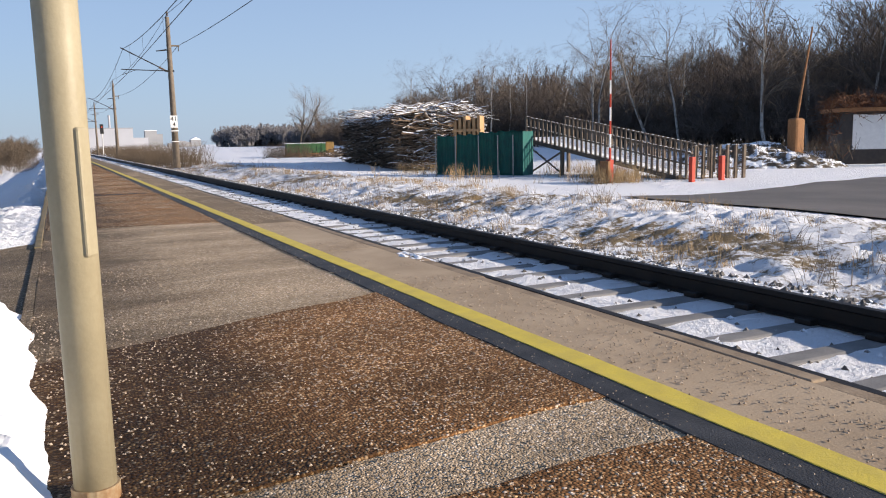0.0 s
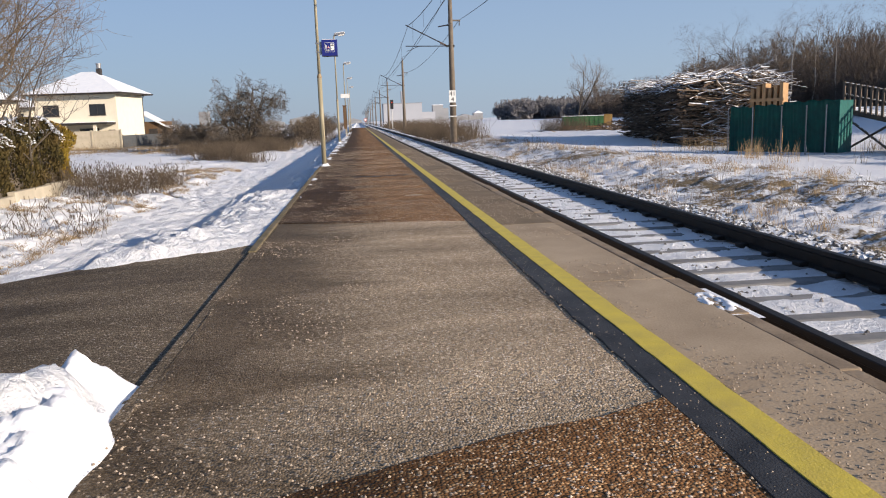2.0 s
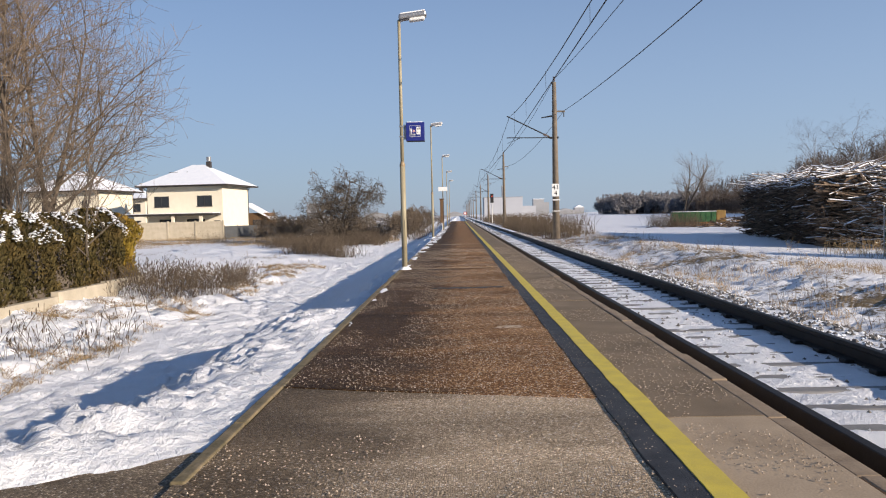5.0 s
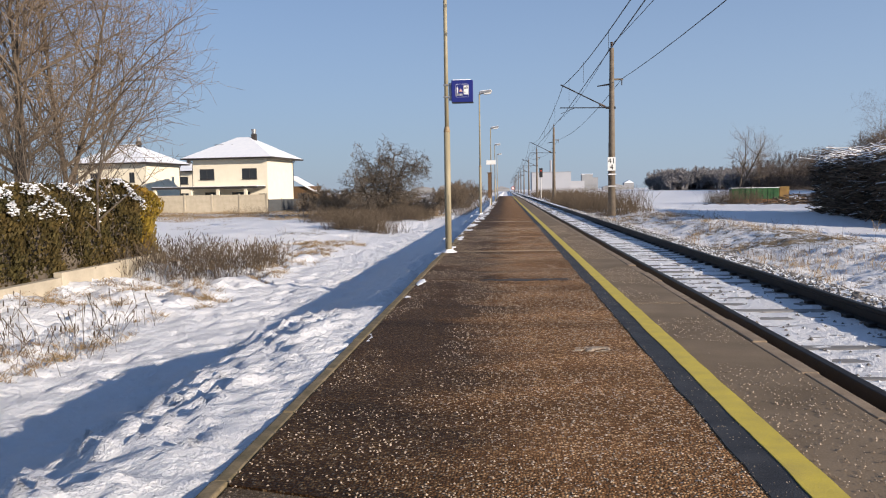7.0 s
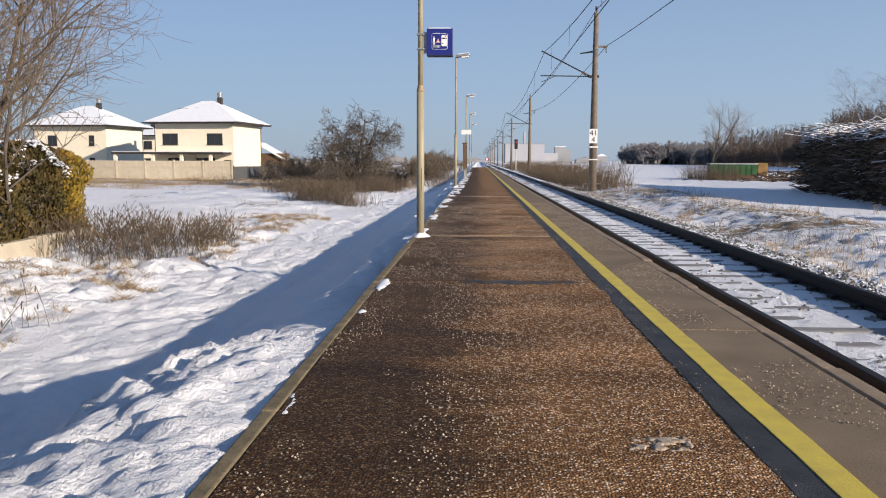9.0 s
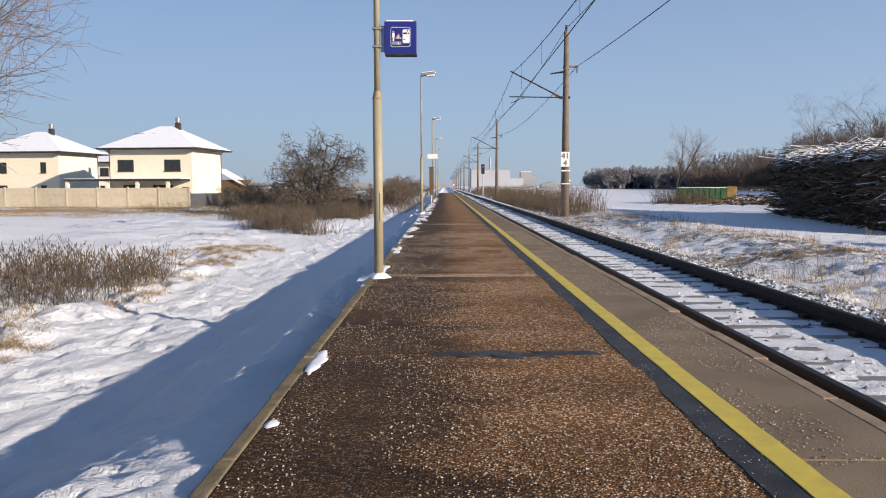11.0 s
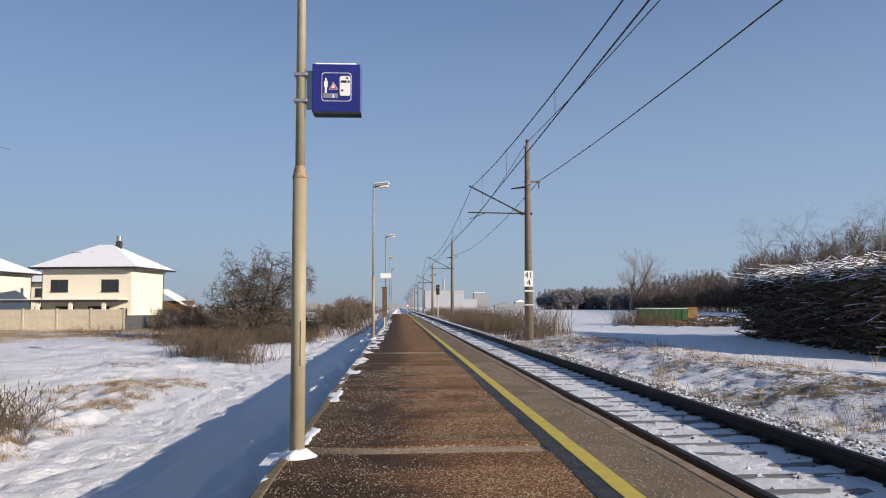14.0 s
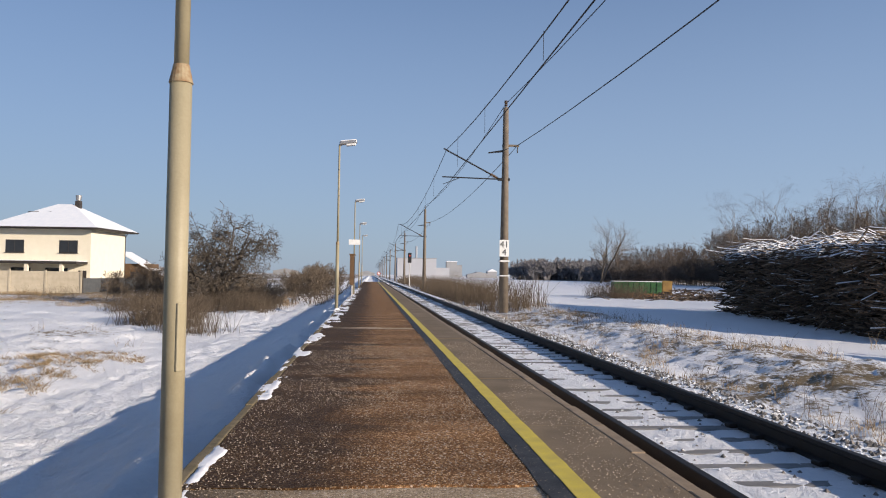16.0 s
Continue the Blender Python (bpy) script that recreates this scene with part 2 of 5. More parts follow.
def mesh_from(name, verts, faces, mat, smooth_shade=False):
    """A mesh from arrays: verts (n, 3) and faces (m, 3 or 4)."""
    me = bpy.data.meshes.new(name)
    verts, faces = np.asarray(verts, np.float32), np.asarray(faces, np.int32)
    k = faces.shape[1]
    me.vertices.add(len(verts))
    me.vertices.foreach_set("co", verts.ravel())
    me.loops.add(faces.size)
    me.loops.foreach_set("vertex_index", faces.ravel())
    me.polygons.add(len(faces))
    me.polygons.foreach_set("loop_start", np.arange(0, faces.size, k, dtype=np.int32))
    me.polygons.foreach_set("use_smooth", np.full(len(faces), smooth_shade))
    me.update(calc_edges=True)
    me.validate()
    me.materials.append(mat)
    return me


def to_mesh(name, bm, mat, smooth_shade=False):
    me = bpy.data.meshes.new(name)
    bmesh.ops.recalc_face_normals(bm, faces=bm.faces)
    bm.to_mesh(me)
    bm.free()
    for f in me.polygons:
        f.use_smooth = smooth_shade
    me.materials.append(mat)
    return me


def part(name, bm, mat, parent, label="", smooth_shade=False):
    """Links a bmesh (or a mesh) as one mesh object under a thing or under a part."""
    me = bm if isinstance(bm, bpy.types.Mesh) else to_mesh(name, bm, mat, smooth_shade)
    ob = new(name, me)
    ob.parent = parent
    return tagged(ob, label) if label else ob


def thing(name, label, category, at=(0, 0, 0), rz=0.0, group="", kind=""):
    ob = new(name)
    ob.matrix_basis = pose(*at, 0, 0, rz)
    return tagged(ob, label, category, group, kind)


def box(bm, x0, x1, y0, y1, z0, z1, bevel=0.0):
    m = Matrix.Translation(((x0 + x1) / 2, (y0 + y1) / 2, (z0 + z1) / 2)) @ Matrix.Diagonal((x1 - x0, y1 - y0, z1 - z0, 1))
    made = bmesh.ops.create_cube(bm, size=1, matrix=m)
    if bevel:
        edges = list({e for v in made["verts"] for e in v.link_edges})
        bmesh.ops.bevel(bm, geom=edges, offset=bevel, segments=2, affect="EDGES", profile=0.5)
    return bm


def boxed(*a, bevel=0.0):
    return box(bmesh.new(), *a, bevel=bevel)


def rod(bm, a, b, r0, r1=None, sides=8):
    a, b = Vector(a), Vector(b)
    way = b - a
    m = Matrix.Translation((a + b) / 2) @ way.to_track_quat("Z", "Y").to_matrix().to_4x4()
    bmesh.ops.create_cone(bm, cap_ends=True, segments=sides, radius1=r0, radius2=r0 if r1 is None else r1, depth=way.length, matrix=m)
    return bm


def rodded(a, b, r0, r1=None, sides=8):
    return rod(bmesh.new(), a, b, r0, r1, sides)


def prism(outline, y0, y1):
    """An outline in x and z, drawn out along y."""
    bm = bmesh.new()
    rings = [[bm.verts.new((x, y, z)) for x, z in outline] for y in (y0, y1)]
    n = len(outline)
    for i in range(n):
        bm.faces.new((rings[0][i], rings[0][(i + 1) % n], rings[1][(i + 1) % n], rings[1][i]))
    bm.faces.new(rings[0]), bm.faces.new(rings[1][::-1])
    return bm


def tubes(name, segs, mat, sides=3):
    """Thin tapered tubes, one for each row of a, b, ra, rb, as one mesh."""
    s = np.asarray(segs, float)
    a, b, ra, rb = s[:, 0:3], s[:, 3:6], s[:, 6], s[:, 7]
    way = b - a
    way /= np.maximum(np.linalg.norm(way, axis=1, keepdims=True), 1e-9)
    ref = np.where(np.abs(way[:, 2:3]) > 0.9, [[1.0, 0, 0]], [[0, 0, 1.0]])
    u = np.cross(way, ref)
    u /= np.linalg.norm(u, axis=1, keepdims=True)
    v = np.cross(way, u)
    ang = np.arange(sides) * 2 * np.pi / sides
    ring = np.cos(ang)[None, :, None] * u[:, None] + np.sin(ang)[None, :, None] * v[:, None]
    verts = np.concatenate([a[:, None] + ring * ra[:, None, None], b[:, None] + ring * rb[:, None, None]], 1).reshape(-1, 3)
    k = np.arange(sides)
    quad = np.stack([k, (k + 1) % sides, (k + 1) % sides + sides, k + sides], 1)
    faces = (np.arange(len(s))[:, None, None] * 2 * sides + quad[None]).reshape(-1, 4)
    return mesh_from(name, verts, faces, mat)


def branch_out(rng, start, way, length, radius, level, out, spread=0.6, lift=0.15, kids=(5, 5, 4), droop=0.0, last=3):
    """Grows a limb as a chain of bent segments with side limbs; fills out by level."""
    steps = 5 if level == 0 else 3
    p, d = np.array(start, float), np.array(way, float)
    nodes = [(p.copy(), radius)]
    for k in range(steps):
        d = d + rng.normal(0, 0.19 if level else 0.08, 3) + (0, 0, lift if level else 0.05) - np.array((0, 0, droop * level))
        d /= np.linalg.norm(d)
        q = p + d * length / steps
        r1 = radius * (1 - 0.8 * (k + 1) / steps)
        out[level].append((*p, *q, nodes[-1][1], r1))
        nodes.append((q.copy(), r1))
        p = q
    if level < last:
        n = kids[min(level, len(kids) - 1)]
        for i in range(n):
            f = 0.25 + 0.75 * (i + rng.random()) / n if level == 0 else 0.15 + 0.85 * (i + rng.random()) / n
            k = min(int(f * steps), steps - 1)
            base = nodes[k][0] + (nodes[k + 1][0] - nodes[k][0]) * (f * steps - k)
            axis = rng.normal(0, 1, 3)
            axis -= d * (axis @ d)
            axis /= np.linalg.norm(axis)
            side = d * (1 - spread) + axis * spread + np.array((0, 0, lift * 0.6))
            side /= np.linalg.norm(side)
            rr = max(nodes[k][1] * 0.55, 0.004)
            branch_out(rng, base, side, length * (0.62 - 0.28 * f) * (0.8 + 0.4 * rng.random()), rr, level + 1, out, spread, lift, kids, droop, last)


def tree_segments(seed, height, radius, stems=1, spread=0.6, kids=(9, 6, 5), lift=0.15, droop=0.0, lean=0.12, last=3, base_spread=0.1):
    rng = np.random.default_rng(seed)
    out = [[] for _ in range(5)]
    for _ in range(stems):
        way = np.array((rng.normal(0, lean), rng.normal(0, lean), 1.0))
        branch_out(rng, (rng.normal(0, base_spread), rng.normal(0, base_spread), -0.1), way / np.linalg.norm(way), height * (0.8 + 0.25 * rng.random()), radius, 0, out, spread, lift, kids, droop, last)
    return out


def aggregate(name, binder, stone_a, stone_b, scale, damp, damp_from, damp_to, gaps=0.35, rough=0.85, pale=1.6):
    """Asphalt with its stones showing; damp and darker in broad stains, most towards the kerb (x from damp_from to damp_to)."""
    m = bpy.data.materials.new(name)
    m.use_nodes = True
    t = m.node_tree
    n, link = t.nodes, t.links.new
    p = n["Principled BSDF"]
    p.inputs["Specular IOR Level"].default_value = 0.15
    where = n.new("ShaderNodeTexCoord").outputs["Object"]
    cells = n.new("ShaderNodeTexVoronoi")
    cells.inputs["Scale"].default_value = scale
    link(where, cells.inputs["Vector"])
    sep = n.new("ShaderNodeSeparateColor")
    link(cells.outputs["Color"], sep.inputs[0])
    stone = n.new("ShaderNodeValToRGB")
    ramp = stone.color_ramp
    mid = [u * 0.62 + v * 0.38 for u, v in zip(stone_a, stone_b)]
    grey = sum(stone_b) / 3
    steps = ((0.0, [c * 0.55 for c in stone_a]), (0.34, stone_a), (0.62, mid), (0.86, stone_b), (0.97, [0.5 * c + 0.62 * grey for c in stone_b]))
    while len(ramp.elements) < len(steps):
        ramp.elements.new(0.5)
    for e, (at, c) in zip(ramp.elements, steps):
        e.position, e.color = at, (*c, 1)
    few = n.new("ShaderNodeMath")
    few.operation = "POWER"
    few.inputs[1].default_value = pale
    link(sep.outputs["Red"], few.inputs[0])
    link(few.outputs[0], stone.inputs["Fac"])
    gap = n.new("ShaderNodeMapRange")
    gap.inputs["From Min"].default_value, gap.inputs["From Max"].default_value = gaps, gaps + 0.35
    link(cells.outputs["Distance"], gap.inputs["Value"])
    broad = n.new("ShaderNodeTexNoise")
    broad.inputs["Scale"].default_value, broad.inputs["Detail"].default_value = 1.1, 6.0
    stretch = n.new("ShaderNodeMapping")
    stretch.inputs["Scale"].default_value = (0.45, 1.35, 1.0)
    link(where, stretch.inputs["Vector"])
    link(stretch.outputs[0], broad.inputs["Vector"])
    surface = n.new("ShaderNodeMix")
    surface.data_type = "RGBA"
    surface.inputs["B"].default_value = (*binder, 1)
    link(stone.outputs["Color"], surface.inputs["A"])
    link(gap.outputs[0], surface.inputs["Factor"])
    axes = n.new("ShaderNodeSeparateXYZ")
    link(where, axes.inputs[0])
    side = n.new("ShaderNodeMapRange")
    side.inputs["From Min"].default_value, side.inputs["From Max"].default_value = damp_to, damp_from
    side.inputs["To Min"].default_value, side.inputs["To Max"].default_value = -0.22, 0.34
    link(axes.outputs["X"], side.inputs["Value"])
    add = n.new("ShaderNodeMath")
    add.operation = "ADD"
    link(side.outputs[0], add.inputs[0])
    link(broad.outputs["Fac"], add.inputs[1])
    wet = n.new("ShaderNodeMapRange")
    wet.inputs["From Min"].default_value, wet.inputs["From Max"].default_value = 0.41, 0.66
    link(add.outputs[0], wet.inputs["Value"])
    dark = n.new("ShaderNodeMix")
    dark.data_type, dark.blend_type = "RGBA", "MULTIPLY"
    dark.inputs["B"].default_value = (*damp, 1)
    link(wet.outputs[0], dark.inputs["Factor"])
    grain = n.new("ShaderNodeTexNoise")
    grain.inputs["Scale"].default_value, grain.inputs["Detail"].default_value = scale * 2.3, 3.0
    link(where, grain.inputs["Vector"])
    bands = n.new("ShaderNodeTexNoise")
    bands.inputs["Scale"].default_value, bands.inputs["Detail"].default_value = 1.0, 7.0
    across = n.new("ShaderNodeMapping")
    across.inputs["Scale"].default_value = (0.30, 1.5, 1.0)
    link(where, across.inputs["Vector"])
    link(across.outputs[0], bands.inputs["Vector"])
    gain = n.new("ShaderNodeMapRange")
    gain.inputs["From Min"].default_value, gain.inputs["From Max"].default_value = 0.33, 0.67
    gain.inputs["To Min"].default_value, gain.inputs["To Max"].default_value = 0.68, 1.40
    link(bands.outputs["Fac"], gain.inputs["Value"])
    speck = n.new("ShaderNodeMapRange")
    speck.inputs["From Min"].default_value, speck.inputs["From Max"].default_value = 0.3, 0.7
    speck.inputs["To Min"].default_value, speck.inputs["To Max"].default_value = 0.55, 1.45
    link(grain.outputs["Fac"], speck.inputs["Value"])
    worn = n.new("ShaderNodeMath")
    worn.operation = "MULTIPLY"
    link(gain.outputs[0], worn.inputs[0])
    link(speck.outputs[0], worn.inputs[1])
    shade = n.new("ShaderNodeHueSaturation")
    link(worn.outputs[0], shade.inputs["Value"])
    link(surface.outputs["Result"], shade.inputs["Color"])
    link(shade.outputs["Color"], dark.inputs["A"])
    link(dark.outputs["Result"], p.inputs["Base Color"])
    gloss = n.new("ShaderNodeMapRange")
    gloss.inputs["To Min"].default_value, gloss.inputs["To Max"].default_value = rough + 0.1, rough - 0.15
    link(wet.outputs[0], gloss.inputs["Value"])
    link(gloss.outputs[0], p.inputs["Roughness"])
    b = n.new("ShaderNodeBump")
    b.invert = True
    b.inputs["Strength"].default_value, b.inputs["Distance"].default_value = 0.9, 0.006
    link(cells.outputs["Distance"], b.inputs["Height"])
    link(b.outputs[0], p.inputs["Normal"])
    return m


BROWN = aggregate("brown_aggregate", (0.125, 0.062, 0.027), (0.235, 0.113, 0.046), (0.68, 0.43, 0.225), 78, (0.30, 0.30, 0.27), -0.7, 0.5, gaps=0.42, pale=1.7)
DAMP = aggregate("damp_asphalt", (0.155, 0.120, 0.082), (0.17, 0.127, 0.085), (0.46, 0.36, 0.25), 80, (0.48, 0.46, 0.43), -6.0, 0.0)
GREY = aggregate("worn_asphalt", (0.40, 0.305, 0.205), (0.37, 0.275, 0.18), (0.70, 0.56, 0.405), 100, (0.36, 0.34, 0.31), -1.1, 0.45, gaps=0.45)


# ---- ground ----
def edge_level(y):
    """How high the ground stands against the platform's back edge."""
    return -0.05 - 0.17 * smooth(16.4, 19.5, y) - 0.06 * smooth(16.5, 21, y)


def path_level(x):
    return -0.02 - 0.62 * smooth(-1.3, -9.0, x)


def path_near(x):
    return 6.62 - 0.22 * np.clip(-1.1 - x, 0, 9)


def path_far(x):
    return 10.25 - 0.50 * np.clip(-1.1 - x, 0, 9)


def ground_height(x, y):
    near_off, far_off = y - path_near(x), y - path_far(x)
    field = -0.86 + 0.34 * (fbm(x / 3.2, y / 3.2, 4, 2) - 0.45) * smooth(-4.4, -6, x) * smooth(31, 38, y) + 0.25 * (fbm(x / 14, y / 14, 3, 3) - 0.5) * smooth(-4, -9, x)
    edge = edge_level(y)
    span = 2.7 + 5.0 * (1 - smooth(0.2, 2.2, far_off))
    left = edge + (field - edge) * smooth(0, 1, (-1.15 - x) / span)
    bank = np.exp(-(((x + 2.05 + 0.3 * (fbm(y / 1.5, y * 0, 2, 5) - 0.5)) / 0.80) ** 2)) * smooth(0.0, 0.6, far_off) * (1 - smooth(16.0, 18.2, y))
    heap = smooth(-1.10, -1.34, x) * (1 - smooth(-3.5, -6, x)) * (1 - smooth(-0.55, 0.05, near_off + 0.2 * np.sin(x * 3)))
    ridge = np.exp(-(((x + 1.62 + 0.12 * np.sin(y * 0.8)) / 0.22) ** 2)) * smooth(17.5, 21, y) * 0.46 * np.clip(fbm(x * 3, y * 1.2, 4, 29) - 0.30, 0, 1)
    left = left + (0.12 * bank + 0.24 * heap) * (0.55 + 0.9 * fbm(x * 2.3, y * 2.3, 4, 8)) + ridge
    left = left + (0.10 * bank + 0.10 * heap + 0.04) * (fbm(x * 5, y * 5, 4, 21) - 0.5) + (0.08 * bank + 0.22 * heap) * np.abs(fbm(x * 3, y * 3, 4, 23) - 0.5)
    lumps = smooth(0.38, 0.60, fbm(x * 7.5, y * 7.5, 2, 33)) - 0.4 + 0.5 * (fbm(x * 9, y * 9, 1, 35) - 0.5)
    left = left + 0.046 * (bank + 0.5 * heap) * lumps
    crumbs = np.clip(fbm(x * 13, y * 13, 2, 37) - 0.48, 0, 1)
    left = left + crumbs * (0.085 * bank + 0.10 * heap + 0.06 * smooth(-1.2, -1.5, x) * smooth(-4.0, -2.4, x))
    treads = smooth(0.60, 0.74, fbm(x * 4.2, y * 3.0, 2, 39)) * smooth(-2.6, -3.2, x)
    left = left - 0.055 * treads
    left = left + 0.16 * smooth(-5.0, -6.2, x) * (1 - smooth(32, 40, y)) * (smooth(0.35, 0.68, fbm(x * 2.6, y * 2.6, 4, 43)) - 0.4)
    left = left - 0.05 * np.clip(fbm(x * 2.6, y * 2.6, 2, 25) - 0.62, 0, 1) * 4 * smooth(-2.2, -2.8, x)
    worn = smooth(-2.3, -3.0, x) * smooth(-6.4, -5.2, x)
    left = left - 0.05 * worn + 0.10 * worn * (fbm(x * 3.2, y * 2.2, 4, 31) - 0.5)
    left = left + 0.26 * smooth(-5.2, -7.0, x) * (fbm(x * 1.1, y * 1.1, 5, 41) - 0.40) + 0.22 * smooth(-7.5, -9.5, x) * (1 - smooth(30, 36, y))
    on_path = (smooth(-0.05, 0.15, near_off + 0.12 * np.sin(x * 2.1)) * (1 - smooth(-0.1, 0.15, far_off + 0.15 * np.sin(x * 1.7 + 1))))
    left = left * (1 - on_path) + (path_level(x) - 0.06) * on_path
    crest = 9.4 + 1.3 * (fbm(y / 7, y * 0, 3, 51) - 0.5) - 0.9 * smooth(24, 10, y) * -1
    plain = -0.62 - 0.16 * smooth(11, 17, x)
    right = -0.343 - 0.40 * smooth(4.9, 6.0, x) + (0.30 + plain + 0.62) * smooth(6.4, crest, x) + (-0.16) * smooth(crest, crest + 3, x) * 0.9
    rough = smooth(5.8, 6.6, x) * (1 - smooth(11.0, 13.0, x))
    right = right + 0.15 * rough * (fbm(x * 1.6, y * 1.6, 4, 61) - 0.5) + 0.055 * (fbm(x * 5, y * 5, 4, 71) - 0.5) * smooth(2.1, 2.4, x) + 0.19 * rough * (fbm(x * 3.5, y * 3.5, 4, 77) - 0.5)
    right = right + 0.007 * smooth(8, 16, y) * (1 - smooth(4.4, 4.8, x))
    right = right + 0.10 * smooth(13, 18, x) * (fbm(x * 0.8, y * 0.8, 4, 75) - 0.5)
    z = np.where(x < -1.08, left, np.where(x > 2.05, right, -0.75))
    return z


def ground_bare(x, y):
    """How much grass and soil comes through the snow: below 0 none, 0.6 nearly all."""
    left = -0.35 + 0.66 * smooth(-5.2, -6.4, x) + 0.28 * smooth(62, 80, y) * smooth(-5.0, -8, x) - 0.02 * smooth(32, 40, y) * (1 - smooth(58, 70, y))
    left = left + 0.65 * (fbm(x / 2.4, y / 2.4, 4, 81) - 0.5) * smooth(-5, -6.2, x)
    right = -0.5 + 0.42 * smooth(4.1, 4.8, x) * (1 - smooth(5.3, 5.9, x)) + 0.98 * smooth(5.4, 6.1, x) * (1 - smooth(10.8, 13.0, x))
    right = right + 0.5 * (fbm(x / 1.6, y / 3, 4, 91) - 0.5) * smooth(5.5, 6.5, x) + 0.30 * smooth(15, 18, x) * (1 - smooth(34, 60, x)) * (1 - smooth(75, 100, y))
    track = -0.12 + 0.25 * (fbm(x * 3, y * 1.5, 3, 95) - 0.5)
    right = np.where(x < 4.1, track, right)
    return np.where(x < 0, left, right)


def lines(*spans):
    out = []
    for a, b, step in spans:
        out += list(np.arange(a, b - 1e-6, step))
    return np.array(out + [spans[-1][1]])


gx = np.r_[-2600, -1300, -700, -400, -250, -170, -120, -90, lines((-70, -20, 2.5), (-20, -11, 0.5), (-11, -5, 0.13), (-5, -3.4, 0.08), (-3.4, -1.08, 0.05)), -1.07, 0, 1.2, 2.04, lines((2.06, 6.4, 0.09), (6.4, 14, 0.14), (14, 30, 0.6), (30, 60, 3)), 80, 120, 180, 260, 400, 700, 1300, 2600]
gy = np.r_[-2600, -1200, -500, -200, -100, -50, -25, lines((-12, 0, 1.0), (0, 9.5, 0.07), (9.5, 19, 0.05), (19, 30, 0.09), (30, 60, 0.22), (60, 120, 1.2), (120, 300, 9)), 350, 450, 600, 900, 1500, 2600, 4200]
X, Y = np.meshgrid(gx, gy)
Z = ground_height(X, Y)
idx = np.arange(X.size).reshape(X.shape)
quads = np.stack([idx[:-1, :-1], idx[:-1, 1:], idx[1:, 1:], idx[1:, :-1]], -1).reshape(-1, 4)
ground_mesh = mesh_from("ground", np.stack([X, Y, Z], -1).reshape(-1, 3), quads, GROUND, True)
bare = ground_mesh.attributes.new("bare", "FLOAT", "POINT")
bare.data.foreach_set("value", ground_bare(X, Y).astype(np.float32).ravel())
tagged(new("ground", ground_mesh), "snow-covered ground with dry grass showing through", "ground", kind="structure")


def height_at(x, y):
    return float(ground_height(np.array([float(x)]), np.array([float(y)]))[0])


# ---- platform ----
EDGE_L, EDGE_R = -1.125, 2.04
platform = thing("platform", "low railway platform of worn brown asphalt with concrete edge", "platform", kind="structure")
part("core", boxed(EDGE_L + 0.07, EDGE_R - 0.02, -10, 150, -1.2, -0.03), SLAB, platform)
JOINTS = [(-10, 2.77, 0, 0.03, "b"), (2.78, 3.15, 0.03, 0.11, "g"), (3.16, 5.36, 0.11, 0.38, "b"), (5.37, 11.72, 0.38, -0.24, "g"), (11.73, 19.06, -0.24, 0.02, "b"),
          (19.08, 23.76, 0.02, 0, "b"), (23.77, 24.10, 0, 0.02, "g"), (24.11, 30.2, 0.02, 0, "b"), (30.22, 37.5, 0, 0, "b"), (37.52, 38.1, 0, 0, "g"),
          (38.12, 50, 0, 0, "b"), (50.02, 70, 0, 0, "b"), (70.02, 110, 0, 0, "b"), (110.02, 150, 0, 0, "b")]


def panel_mesh(y0, y1, k0, k1, mat, lift, seed):
    """A paving panel: a sheet with slight waves, worn ragged ends and a skirt."""
    n = max(3, min(60, int((y1 - y0) / 0.15)))
    xs, ys = np.linspace(EDGE_L + 0.085, 1.08, 22), np.linspace(y0, y1, n)
    px, py = np.meshgrid(xs, ys)
    wob = 0.10 * (fbm(px * 2.5, px * 0 + y0, 3, 7) - 0.5)
    wob1 = 0.10 * (fbm(px * 2.5, px * 0 + y1, 3, 7) - 0.5)
    f = (py - y0) / (y1 - y0)
    rows = py + (1 - f) * (k0 * px + wob) + f * (k1 * px + wob1)
    pz = lift + 0.008 * (fbm(px * 1.2, rows * 1.2, 3, seed) - 0.5) * 2
    top = np.stack([px, rows, pz], -1)
    low = np.stack([top[0], top[-1], top[0], top[-1]], 0).copy()
    low[:2, :, 2] = -0.05
    i = np.arange(px.size).reshape(px.shape)
    q = [np.stack([i[:-1, :-1], i[:-1, 1:], i[1:, 1:], i[1:, :-1]], -1).reshape(-1, 4)]
    k = px.size + np.arange(4 * len(xs)).reshape(4, -1)
    q.append(np.stack([k[0, :-1], k[0, 1:], k[2, 1:], k[2, :-1]], -1))
    q.append(np.stack([k[3, :-1], k[3, 1:], k[1, 1:], k[1, :-1]], -1))
    return mesh_from("panel", np.r_[top.reshape(-1, 3), low.reshape(-1, 3)], np.concatenate(q), mat, True)


for k, (y0, y1, k0, k1, what) in enumerate(JOINTS):
    part("panel", panel_mesh(y0, y1, k0, k1, BROWN if what == "b" else GREY, (0.004 if what == "b" else -0.002), k + 3), None, platform, "exposed brown aggregate panel" if what == "b" else "worn grey asphalt panel")


